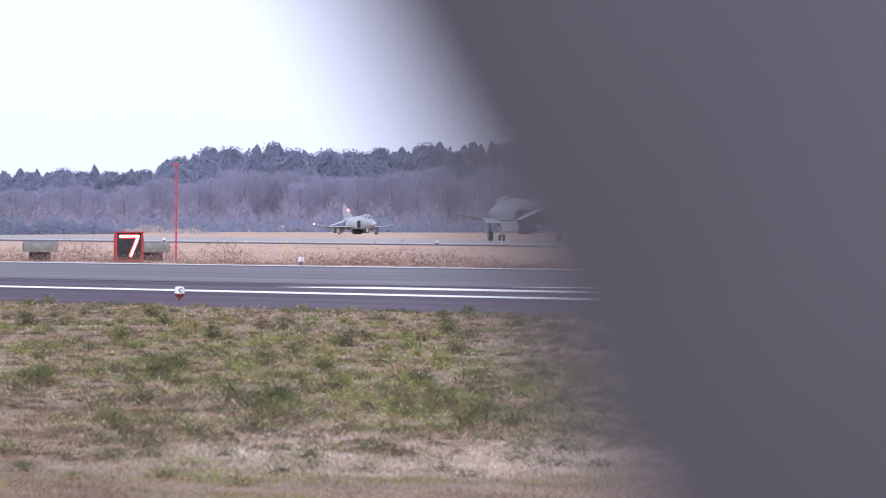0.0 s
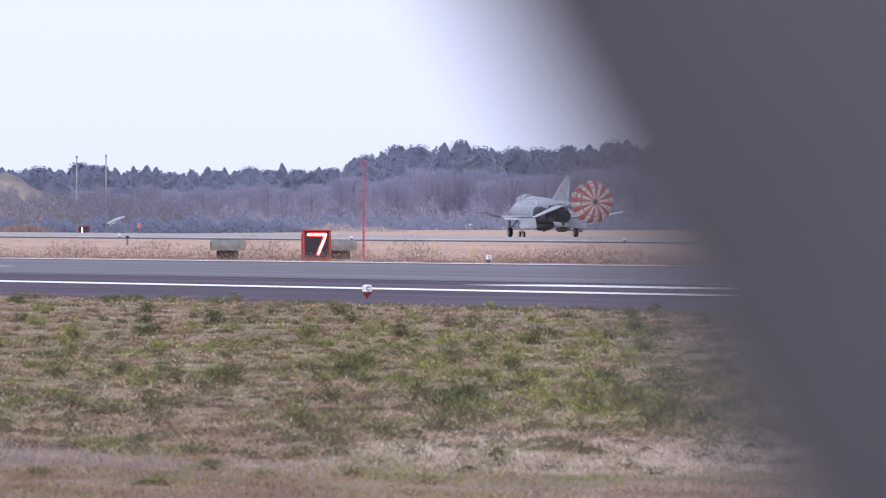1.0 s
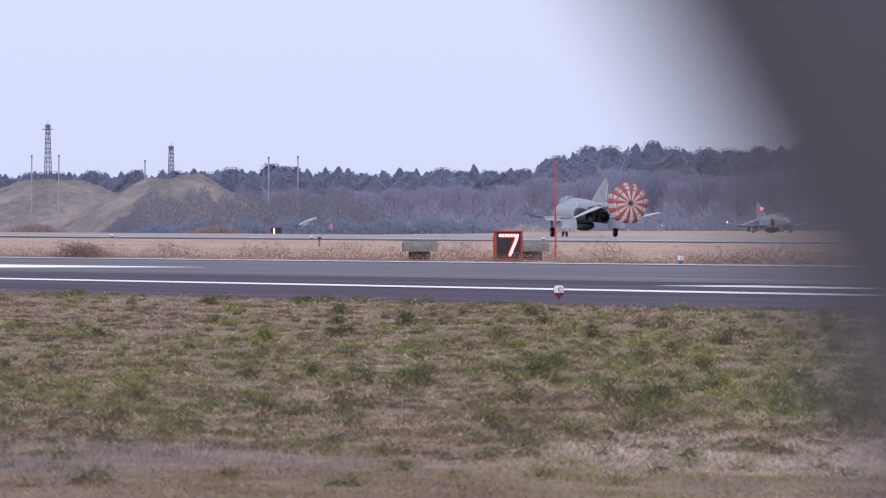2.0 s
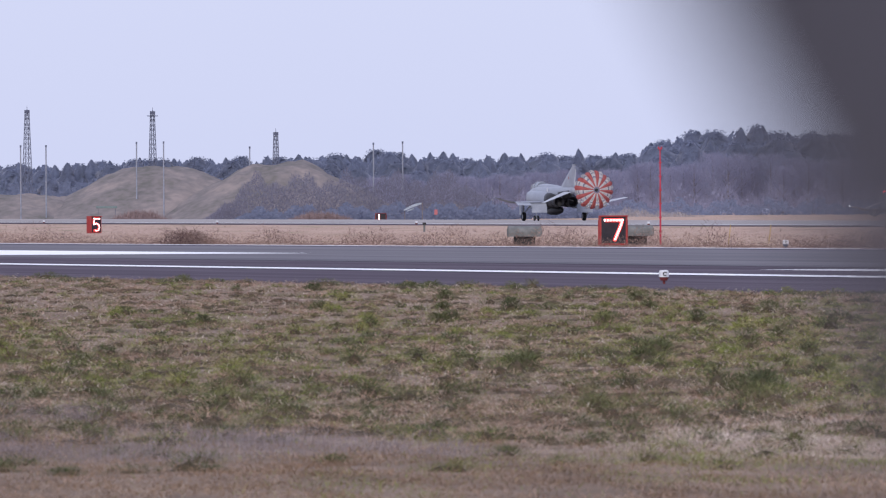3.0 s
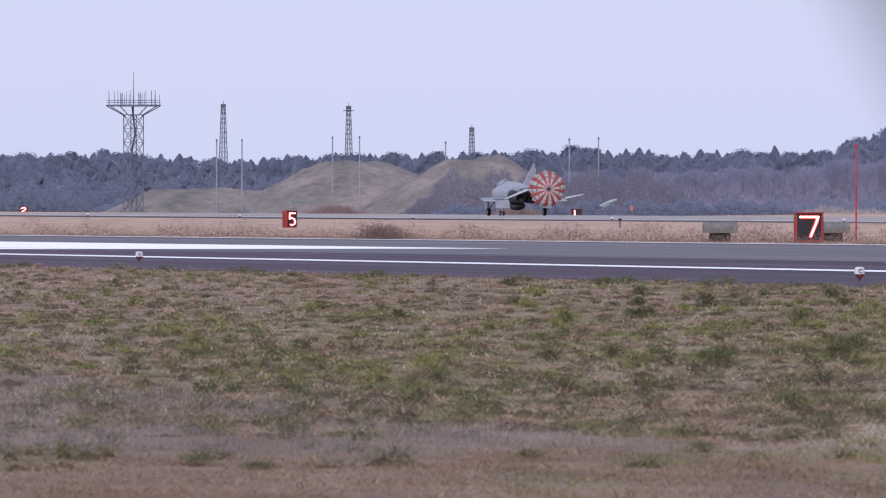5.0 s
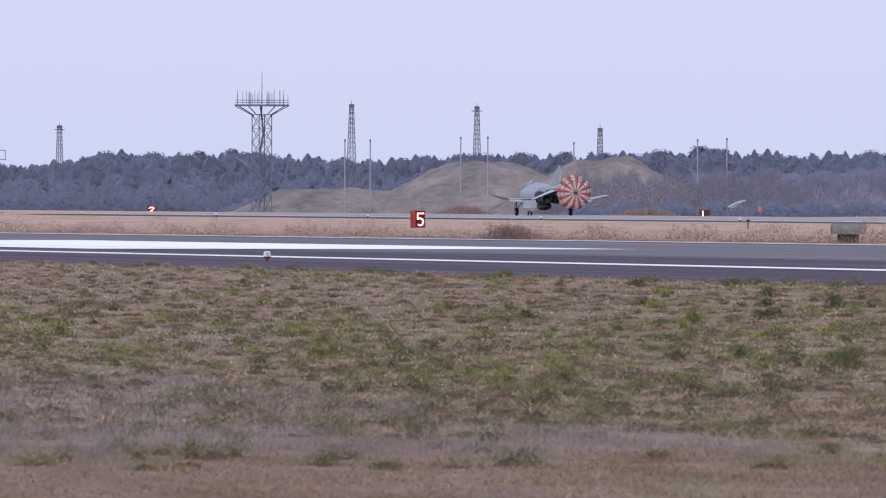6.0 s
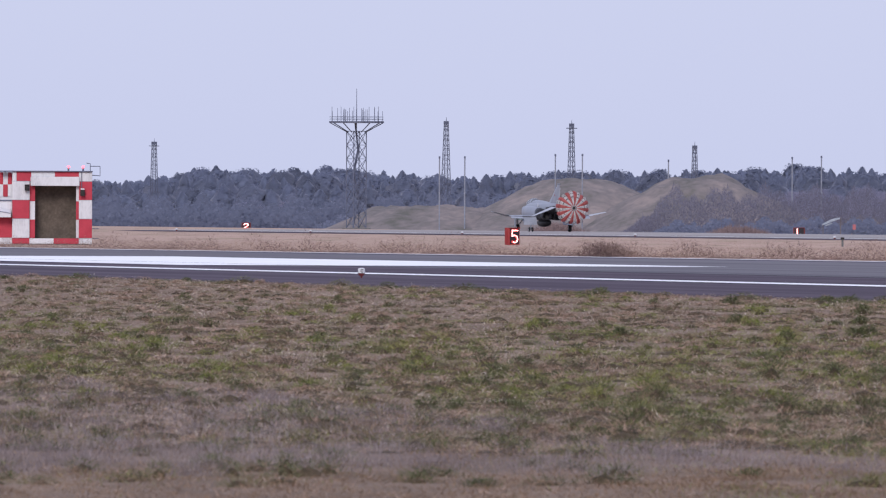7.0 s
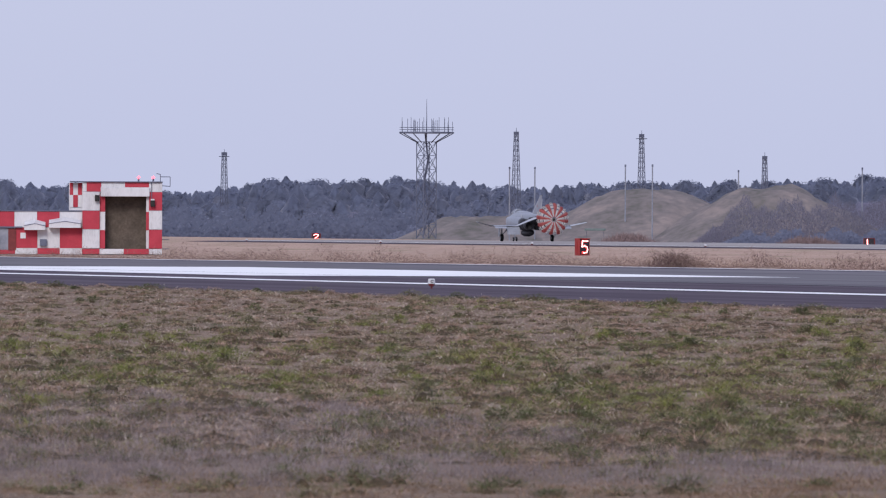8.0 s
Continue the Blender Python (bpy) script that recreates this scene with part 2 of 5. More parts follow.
def strip(name, xs, ys, lift, mat):
    gx, gy = np.meshgrid(np.array(xs, float), np.array(ys, float))
    v = np.stack([gx, gy, height(gx, gy) + lift], -1).reshape(-1, 3)
    nx, ny = len(xs), len(ys)
    i = (np.arange(ny - 1)[:, None] * nx + np.arange(nx - 1)[None]).ravel()
    return new(name, numpy_mesh(name, v, np.stack([i, i + 1, i + nx + 1, i + nx], -1), mat))


def spread(a, b, step):
    return list(np.linspace(a, b, max(2, int(round((b - a) / step)) + 1)))


ground_xs = [-4500, -1500, -400, -100] + spread(0, 190, 10) + spread(195, 330, 3) + spread(350, 700, 25) + [1000, 1800, 4500]
ground_ys = [-1500, -400, 0] + spread(40, 1000, 20) + spread(1050, 2600, 50) + [3000, 3600, 4900]
tagged(strip("ground", ground_xs, ground_ys, 0.0, M_ground), "airfield ground of dry winter grass with green patches", "ground", kind="structure")

M_meadow = material("trodden_turf", ((0.135, 0.100, 0.074), (0.205, 0.150, 0.112), (0.275, 0.205, 0.153)), rough=0.95, scale=1.2, grain=9, bump=0.3, depth=0.05, stretch=(1, 0.2, 1), spec=0.1)
tagged(strip("verge", [-60, -20, 0, 30, 60], spread(-20, 700, 40), 0.012, M_meadow), "brown turf of the near verge under the grass", "ground", kind="structure")

runway_ys = spread(-600, 3200, 50)
tagged(strip("road", [60, 79, 84, 133], runway_ys, 0.015, M_asphalt), "dark asphalt runway with white edge lines", "runway", kind="structure")
tagged(strip("runway_lane", [89.3, 126.5], runway_ys, 0.02, M_asphalt_pale), "paler worn asphalt lane along the runway", "runway", kind="structure")
tagged(strip("joint", [88.7, 89.5], runway_ys, 0.024, M_black), "dark sealed joint along the runway", "joint", kind="structure")
for x, w in ((76.0, 1.9), (130.2, 1.5)):
    tagged(strip("edge_line", [x - w / 2, x + w / 2], runway_ys, 0.03, M_line), "long white painted runway edge line", "marking", kind="structure")
# broad touchdown block in two lanes, and a group of three narrow bars nearer the eye
for x0, x1 in ((83.2, 88.6), (88.9, 105.0)):
    tagged(strip("painted_block", [x0, x1], spread(511, 648, 46), 0.03, M_line), "broad white painted runway block", "marking", kind="structure")
for x0, x1 in ((83.0, 85.7), (89.3, 91.6)):
    tagged(strip("painted_bar", [x0, x1], spread(285, 345, 20), 0.03, M_line), "narrow white painted runway bar", "marking", kind="structure")
tagged(strip("far_road", spread(231, 281, 5), spread(200, 1450, 40), 0.02, M_concrete), "pale concrete far runway on a slight rise", "runway", kind="structure")
tagged(strip("edge_strip", [228.4, 230.8], spread(200, 1450, 40), 0.02, M_asphalt), "dark narrow strip along the edge of the far runway", "runway", kind="structure")
for x in (233.0, 278.0):
    tagged(strip("edge_line", [x - 0.4, x + 0.4], spread(200, 1440, 40), 0.035, M_line), "long white painted runway edge line", "marking", kind="structure")


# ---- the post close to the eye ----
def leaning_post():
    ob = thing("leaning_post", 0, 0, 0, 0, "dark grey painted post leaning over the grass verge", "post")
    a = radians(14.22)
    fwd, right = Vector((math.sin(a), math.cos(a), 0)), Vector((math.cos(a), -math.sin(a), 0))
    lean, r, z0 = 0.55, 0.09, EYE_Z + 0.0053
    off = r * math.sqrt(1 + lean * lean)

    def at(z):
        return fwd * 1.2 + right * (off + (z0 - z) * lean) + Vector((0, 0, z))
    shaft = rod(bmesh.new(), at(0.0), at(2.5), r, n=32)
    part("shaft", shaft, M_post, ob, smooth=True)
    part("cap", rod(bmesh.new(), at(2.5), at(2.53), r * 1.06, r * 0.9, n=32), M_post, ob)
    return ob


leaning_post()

# ---- things beside the near runway ----
DIGITS = {
    "7": [(-0.5, 1.0), (-0.17, 1.0), (0.17, 1.0), (0.5, 1.0), (0.42, 0.78), (0.32, 0.56), (0.22, 0.36), (0.13, 0.17), (0.05, -0.02)],
    "5": [(0.42, 1.0), (0.0, 1.0), (-0.4, 1.0), (-0.42, 0.76), (-0.42, 0.54), (-0.05, 0.60), (0.3, 0.50), (0.42, 0.28), (0.28, 0.06), (-0.05, 0.0), (-0.4, 0.06)],
    "4": [(0.25, 0.0), (0.25, 0.3), (0.25, 0.65), (0.2, 1.0), (-0.1, 0.7), (-0.4, 0.35), (0.0, 0.33), (0.45, 0.33)],
    "1": [(-0.27, 0.95), (-0.25, 0.6), (-0.25, 0.3), (-0.25, 0.05)],
    "2": [(-0.4, 0.78), (-0.2, 0.98), (0.1, 1.0), (0.38, 0.86), (0.36, 0.62), (0.05, 0.34), (-0.3, 0.08), (0.05, 0.0), (0.42, 0.0)],
}


M_sign_dull = material("dull_sign_red", ((0.13, 0.028, 0.03), (0.20, 0.04, 0.04)), rough=0.7, scale=3, grain=20, bump=0.02)


def distance_sign(x, y, z, rz, digit, w, h, depth, label, shell=M_sign_red):
    ob = thing("distance_sign", x, y, z, rz, label, "sign", "runway distance signs")
    part("housing", boxed((0, 0, h / 2), (w, depth, h), bevel=0.02), shell, ob, "red enamelled sheet housing")
    part("face", boxed((0, -depth / 2 - 0.004, h / 2 + 0.02), (w * 0.86, 0.02, h * 0.88)), M_black, ob, "black sign face")
    trim = bmesh.new()
    box(trim, (0, -depth / 2 - 0.03, h - 0.03), (w + 0.06, 0.12, 0.05))
    part("hood", trim, shell, ob)
    for s in (-1, 1):
        part("side_post", boxed((s * (w / 2 + 0.02), 0, h * 0.42), (0.035, 0.08, h * 0.84)), shell, ob)
    pts = [Vector((px * w * 0.62, -depth / 2 - 0.03, h * 0.16 + py * h * 0.68)) for px, py in DIGITS[digit]]
    glow = bmesh.new()
    for a, b in zip(pts, pts[1:]):
        rod(glow, a, b, 0.082, n=6)
    tube = part("digit", glow, M_tube, ob, "red glowing digit")
    for a, b in zip(pts, pts[1:]):
        for k in (0.0, 0.5):
            lamp = bmesh.new()
            bmesh.ops.create_icosphere(lamp, subdivisions=1, radius=0.062, matrix=Matrix.Translation(a.lerp(b, k) + Vector((0, -0.04, 0))))
            part("lamp", lamp, M_lamp, tube)
    return ob


distance_sign(140.1, 611.5, 0.0, -6, "7", 1.34, 1.42, 0.45, "red lit runway distance sign showing the digit 7")
distance_sign(204.7, 1087.0, 0.0, 19, "5", 1.0, 1.46, 0.78, "red lit runway distance sign showing the digit 5")
for fx, fy, dg in ((283.5, 1345.0, "1"), (283.5, 1691.0, "2")):
    distance_sign(fx, fy, float(height(fx, fy)), -14, dg, 1.15, 0.85, 0.5, "small far red lit runway distance sign", M_sign_dull)


def drum_shelter(x, y, rz):
    """Concrete equipment cabinet under a rounded lid."""
    ob = thing("equipment_box", x, y, 0, rz, "weathered concrete equipment box with a rounded lid on the grass", "equipment box", "equipment boxes")
    part("plinth", boxed((0, 0, 0.22), (1.0, 0.6, 0.44), bevel=0.02), M_darkgap, ob, "dark recessed plinth")
    rings = []
    for xx in (-0.79, 0.79):
        ring = [(xx, -0.5, 0.42), (xx, -0.52, 0.62)] + [(xx, -0.5 * math.cos(math.pi * k / 8), 0.70 + 0.24 * math.sin(math.pi * k / 8)) for k in range(9)] + [(xx, 0.52, 0.62), (xx, 0.5, 0.42)]
        rings.append(ring)
    part("lid", loft(bmesh.new(), rings), M_concbox, ob)
    for s in (-1, 1):
        part("end_plate", boxed((s * 0.80, 0, 0.62), (0.03, 0.86, 0.36)), M_concbox, ob)
    return ob


drum_shelter(138.7, 624.5, -8)
drum_shelter(144.0, 623.5, -8)


def obstruction_mast(x, y):
    ob = thing("obstruction_mast", x, y, 0, 0, "thin red and white obstruction mast on the grass", "mast")
    n = 7
    for k in range(n):
        part("section", rod(bmesh.new(), (0, 0, k * 0.66), (0, 0, (k + 1) * 0.66), 0.048 - 0.003 * k, n=8), M_red if k != 3 else M_sign_red, ob)
        part("collar", rod(bmesh.new(), (0, 0, k * 0.66 + 0.62), (0, 0, k * 0.66 + 0.67), 0.075, n=8), M_red, ob)
    head = rod(bmesh.new(), (-0.09, 0, 4.6), (0.09, 0, 4.6), 0.03, n=6)
    part("crossbar", head, M_galv, ob)
    for s in (-1, 1):
        part("lamp_glass", rod(bmesh.new(), (s * 0.07, 0, 4.6), (s * 0.07, 0, 4.72), 0.04, n=8), M_red, ob)
    return ob


obstruction_mast(145.15, 623.3)


def marker_lamp(x, y, z, size, glyph, foot=M_sign_dull):
    ob = thing("runway_marker", x, y, z, 0, "white domed marker lamp in a red bowl at the runway edge", "marker lamp", "runway edge markers")
    part("stub", rod(bmesh.new(), (0, 0, 0), (0, 0, size * 0.5), size * 0.13, size * 0.16, n=10), foot, ob)
    part("collar", rod(bmesh.new(), (0, 0, size * 0.34), (0, 0, size * 0.72), size * 0.36, size * 0.52, n=14), foot, ob)
    part("body", rod(bmesh.new(), (0, 0, size * 0.72), (0, 0, size * 1.28), size * 0.55, size * 0.53, n=16), M_white, ob)
    part("dome", rod(rod(bmesh.new(), (0, 0, size * 1.28), (0, 0, size * 1.42), size * 0.53, size * 0.44, n=16), (0, 0, size * 1.42), (0, 0, size * 1.47), size * 0.44, size * 0.24, n=16), M_white, ob)
    if glyph:
        g = bmesh.new()
        for k in range(7):
            a, b = (math.pi * (0.2 + 0.22 * q) for q in (k, k + 1))
            rod(g, (0.2 * size * math.cos(a), -0.56 * size, size * (1.06 + 0.2 * math.sin(a))), (0.2 * size * math.cos(b), -0.56 * size, size * (1.06 + 0.2 * math.sin(b))), 0.05 * size, n=5)
        part("mark", g, M_darkgap, ob, "dark painted curl")
    return ob


marker_lamp(65.75, 282.0, 0.02, 0.205, True)
marker_lamp(69.29, 392.3, 0.02, 0.205, True)
marker_lamp(133.8, 551.0, 0, 0.24, True, M_galv)["label"] = "white domed marker lamp in the weeds at the runway edge"
for k in range(9):
    yy = 820 + 85 * k
    marker_lamp(229.6, yy, float(height(229.6, yy)), 0.22, False)

for sx, sy in ((148.2, 622.0), (150.2, 622.0)):
    ob = thing("yellow_stake", sx, sy, 0, 4, "thin yellow marker stake in the grass", "stake", "marker stakes")
    part("stake", rod(bmesh.new(), (0, 0, 0), (0.12, 0, 0.95), 0.022, 0.018, n=6), material("yellow_paint", ((0.40, 0.27, 0.08), (0.50, 0.35, 0.12)), rough=0.7, scale=4, grain=30), ob)
    part("tip", rod(bmesh.new(), (0.12, 0, 0.95), (0.126, 0, 1.0), 0.03, 0.01, n=6), M_white, ob)
ob = thing("short_post", *spot(12.09, 1010), 0, 0, "short weathered post with a cap in the grass", "post")
part("post", boxed((0, 0, 0.35), (0.14, 0.14, 0.7), bevel=0.02), M_concbox, ob)
part("cap", boxed((0, 0, 0.76), (0.26, 0.2, 0.16), bevel=0.03), M_darkgap, ob)


# ---- red and white checked radar building ----
def checked_wall(ob, x0, x1, z0, z1, y, nx, nz, odd, thick=0.06, skip=()):
    """Painted panels, alternately red and white."""
    w, h = (x1 - x0) / nx, (z1 - z0) / nz
    for i in range(nx):
        for k in range(nz):
            if (i, k) in skip:
                continue
            part("panel", boxed((x0 + (i + 0.5) * w, y, z0 + (k + 0.5) * h), (w - 0.006, thick, h - 0.006)), M_red if (i + k + odd) % 2 else M_white, ob)


def radar_building():
    bx, by = spot(8.852, 1042)
    ob = thing("radar_building", bx, by, 0, -8.852, "red and white checked radar building with an open bay", "building")
    # x = 0 is the outer corner of the tall block, which runs to -6.25; the low block goes on from there
    core = bmesh.new()
    box(core, (-6.0, 3.2, 2.85), (0.5, 6.0, 5.7))
    box(core, (-0.25, 3.2, 2.85), (0.5, 6.0, 5.7))
    box(core, (-3.12, 6.0, 2.85), (5.2, 0.4, 5.7))
    box(core, (-3.12, 3.2, 5.66), (6.25, 6.4, 0.2))
    box(core, (-3.12, 3.2, 0.1), (6.25, 6.4, 0.2))
    part("wall", core, M_white, ob, "white rendered wall")
    for x0, x1, odd in ((-6.25, -4.9, 0), (-1.03, 0.0, 1)):
        checked_wall(ob, x0, x1, 0.52, 4.95, 0.0, 1, 3, odd, 0.5)
    for x0, x1, z0, z1, red in ((-6.25, -5.93, 4.96, 5.7, False), (-5.93, -4.78, 4.96, 5.7, True), (-4.78, -2.92, 5.32, 5.7, False), (-2.92, -1.04, 5.32, 5.7, True), (-1.04, 0.0, 4.96, 5.7, False)):
        part("fascia_panel", boxed(((x0 + x1) / 2, 0.0, (z0 + z1) / 2), (x1 - x0 - 0.01, 0.52, z1 - z0)), M_red if red else M_white, ob)
    for z in (2.02, 3.49, 4.96):
        part("seam", boxed((-0.52, -0.256, z), (1.02, 0.012, 0.03)), M_pole, ob)
        part("seam", boxed((-5.57, -0.256, z), (1.33, 0.012, 0.03)), M_pole, ob)
    part("conduit", rod(bmesh.new(), (-0.82, -0.3, 4.1), (-0.82, -0.3, 5.75), 0.035, n=6), M_galv, ob)
    part("coping", boxed((-3.6, 1.0, 5.745), (7.3, 2.9, 0.08), bevel=0.02), M_galv, ob, "thin grey roof edge")
    part("lintel", boxed((-2.91, -0.22, 4.95), (3.84, 0.6, 0.72), bevel=0.04), M_white, ob)
    for x0, x1, red in ((-6.25, -4.9, True), (-4.9, -3.0, False), (-3.0, -1.03, True), (-1.03, 0.0, False)):
        part("sill_panel", boxed(((x0 + x1) / 2, -0.15, 0.27), (x1 - x0 - 0.01, 0.3, 0.42)), M_red if red else M_white, ob)
    for x, w, odd in ((-4.68, 0.42, 0), (-1.14, 0.22, 1)):
        for k in range(3):
            part("jamb_panel", boxed((x, 0.1, 1.23 + 1.44 * k), (w, 0.3, 1.43)), M_white if (k + odd) % 2 else M_red, ob)
    part("shutter", boxed((-2.86, 1.3, 2.5), (3.6, 0.08, 4.5)), material("stained_brown_boards", ((0.065, 0.05, 0.04), (0.10, 0.08, 0.064), (0.15, 0.12, 0.094)), rough=0.9, scale=0.8, grain=6, bump=0.2), ob, "stained brown bay shutter")
    for x in (-1.86, -0.71):
        lamp = part("roof_lamp", rod(bmesh.new(), (x, 0.1, 5.75), (x, 0.1, 6.0), 0.07, n=8), M_galv, ob)
        g = bmesh.new()
        bmesh.ops.create_icosphere(g, subdivisions=2, radius=0.115, matrix=Matrix.Translation((x, 0.1, 6.1)))
        part("lamp_glass", g, M_beacon, lamp, "glowing red obstruction lamp")
    rail = bmesh.new()
    for a, b in (((-0.15, 0.2, 5.7), (-0.15, 0.2, 6.35)), ((-0.15, 0.2, 6.35), (-0.45, 0.2, 6.4)), ((-0.15, 0.2, 6.15), (0.62, 0.2, 6.15)), ((0.62, 0.2, 6.15), (0.62, 0.2, 5.4)), ((0.0, 0.2, 5.45), (0.62, 0.2, 5.4))):
        rod(rail, a, b, 0.03, n=6)
    part("roof_rail", rail, M_galv, ob)
    for k in range(6):
        part("rung", rod(bmesh.new(), (0.0, 0.4, 0.5 + 0.75 * k), (0.55, 0.4, 0.5 + 0.75 * k), 0.025, n=6), M_galv, ob)
    for x, z in ((-5.1, 4.45), (-0.75, 4.05)):
        sp = part("floodlight", boxed((x, -0.5, z), (0.36, 0.3, 0.5), bevel=0.06), M_darkgap, ob)
        part("shade", boxed((x, -0.55, z + 0.3), (0.3, 0.36, 0.12), bevel=0.03), M_white, sp)
    # low block
    part("low_wall", boxed((-11.2, 2.6, 1.7), (9.9, 5.0, 3.4)), M_white, ob, "white rendered low block")
    part("low_roof", boxed((-11.2, 2.55, 3.45), (10.0, 5.2, 0.09)), M_galv, ob)
    for i in range(6):
        part("fascia_panel", boxed((-6.27 - 1.77 * (i + 0.5), 0.06, 2.78), (1.76, 0.07, 1.22)), M_white if i % 2 == 0 else M_red, ob)
    for i in range(6):
        part("panel", boxed((-6.27 - 1.75 * (i + 0.5), 0.06, 1.33), (1.74, 0.07, 1.6)), M_red if i % 2 == 0 else M_white, ob)
    for i in range(6):
        part("sill_panel", boxed((-6.27 - 1.75 * (i + 0.5), 0.05, 0.28), (1.74, 0.08, 0.46)), M_white if i % 2 == 0 else M_red, ob)
    for x, w, z in ((-7.62, 2.5, 2.12), (-9.98, 1.66, 1.94)):
        g = bmesh.new()
        loft(g, [[(x - w / 2, 0.0, z), (x + w / 2, 0.0, z), (x + w / 2, 0.0, z + 0.62), (x, 0.0, z + 0.84), (x - w / 2, 0.0, z + 0.62)],
                 [(x - w / 2, -0.9, z), (x + w / 2, -0.9, z), (x + w / 2, -0.9, z + 0.30), (x, -0.9, z + 0.48), (x - w / 2, -0.9, z + 0.30)]])
        aw = part("awning", g, M_white, ob)
        edge = rod(rod(bmesh.new(), (x - w / 2 - 0.04, -0.93, z + 0.32), (x, -0.93, z + 0.51), 0.022, n=5), (x, -0.93, z + 0.51), (x + w / 2 + 0.04, -0.93, z + 0.32), 0.022, n=5)
        part("gutter", edge, M_galv, aw)
    # entrance alcove, its shade put into a flush grey box, with a dark red door
    part("alcove", boxed((-12.45, 0.2, 1.25), (1.7, 0.42, 1.75)), M_pole, ob, "entrance alcove as a flush box, its shade in the grey")
    part("bin", boxed((-13.05, -0.2, 0.95), (0.5, 0.3, 0.9), bevel=0.03), M_red, ob, "red box beside the entrance")
    part("door", boxed((-11.75, -0.03, 1.2), (0.62, 0.05, 1.7), bevel=0.01), M_sign_dull, ob, "dark red door")
    part("lintel", boxed((-12.2, -0.1, 2.16), (2.5, 0.25, 0.1)), M_galv, ob)
    part("vent_box", boxed((-9.3, -0.12, 0.95), (0.55, 0.3, 0.55), bevel=0.03), M_galv, ob)
    part("notice", boxed((-10.9, -0.0, 1.5), (0.42, 0.04, 0.45)), M_white, ob)
    part("rear_wing", boxed((-6.78, 2.2, 2.83), (1.06, 3.6, 5.66)), M_white, ob)
    for i, (x, w) in enumerate(((-7.12, 0.26), (-6.8, 0.36), (-6.45, 0.3))):
        for k in range(2):
            part("panel", boxed((x, 0.36, 4.22 + 0.96 * k), (w, 0.06, 0.95)), M_red if (i + k) % 2 else M_white, ob)
    br = bmesh.new()
    for a, b in (((-7.3, 2.4, 5.0), (-7.7, 2.2, 4.7)), ((-7.7, 2.2, 4.7), (-7.3, 2.4, 4.2)), ((-7.6, 2.2, 5.2), (-7.6, 2.2, 4.3))):
        rod(br, a, b, 0.06, n=6)
    part("bracket", br, M_galv, ob)
    return ob


radar_building()


# ---- lattice towers, poles, mounds ----
def lattice(bm, w0, w1, z0, z1, bays, r):
    """Four legs with crossed braces."""
    def cs(w, z):
        return [Vector((sx * w / 2, sy * w / 2, z)) for sx, sy in ((-1, -1), (1, -1), (1, 1), (-1, 1))]
    for k in range(bays):
        fa, fb = k / bays, (k + 1) / bays
        a, b = cs(w0 + (w1 - w0) * fa, z0 + (z1 - z0) * fa), cs(w0 + (w1 - w0) * fb, z0 + (z1 - z0) * fb)
        for i in range(4):
            j = (i + 1) % 4
            rod(bm, a[i], b[i], r, n=4)
            rod(bm, a[i], b[j], r * 0.6, n=3)
            rod(bm, a[j], b[i], r * 0.6, n=3)
            rod(bm, b[i], b[j], r * 0.6, n=3)
    return bm


def antenna_tower(x, y, z):
    ob = thing("antenna_tower", x, y, z, 20, "grey steel lattice tower with a crown of whip antennas", "antenna tower")
    part("footing", boxed((0, 0, -0.65), (2.9, 2.9, 1.3), bevel=0.05), M_concbox, ob, "concrete footing")
    part("lattice", lattice(bmesh.new(), 1.95, 1.95, 0.0, 13.1, 7, 0.075), M_galv, ob)
    part("stair", rod(rod(rod(rod(bmesh.new(), (-0.5, 0, 0.4), (0.5, 0.2, 3.8), 0.15, n=6), (0.5, 0.2, 3.8), (-0.3, 0.2, 7.4), 0.15, n=6), (-0.3, 0.2, 7.4), (0.25, 0, 10.6), 0.15, n=6), (0.25, 0, 10.6), (-0.2, 0, 14.2), 0.14, n=6), M_galv, ob, "zigzag steel stair")
    deck = bmesh.new()
    bmesh.ops.create_cone(deck, cap_ends=True, segments=16, radius1=3.75, radius2=3.75, depth=0.22, matrix=Matrix.Translation((0, 0, 14.35)))
    part("platform", deck, M_galv, ob)
    for k in range(12):
        a = 2 * math.pi * k / 12
        part("bracket", rod(bmesh.new(), (1.3 * math.cos(a), 1.3 * math.sin(a), 13.0), (3.6 * math.cos(a), 3.6 * math.sin(a), 14.25), 0.06, n=5), M_galv, ob)
    rail = bmesh.new()
    for zz in (14.75, 15.05):
        for k in range(20):
            a, b = 2 * math.pi * k / 20, 2 * math.pi * (k + 1) / 20
            rod(rail, (3.7 * math.cos(a), 3.7 * math.sin(a), zz), (3.7 * math.cos(b), 3.7 * math.sin(b), zz), 0.022, n=4)
    part("railing", rail, M_galv, ob)
    for k in range(26):
        a = 2 * math.pi * k / 26 + 0.1
        rr = (3.55, 2.6, 1.5)[k % 3]
        part("whip_antenna", rod(bmesh.new(), (rr * math.cos(a), rr * math.sin(a), 14.4), (rr * math.cos(a), rr * math.sin(a), 15.85 + 0.2 * (k * 7 % 4)), 0.04, 0.03, n=5), M_galv, ob)
    part("top_mast", rod(bmesh.new(), (0, 0, 14.4), (0, 0, 18.9), 0.07, 0.03, n=5), M_galv, ob)
    return ob


antenna_tower(312.3, 1772.7, 1.25)


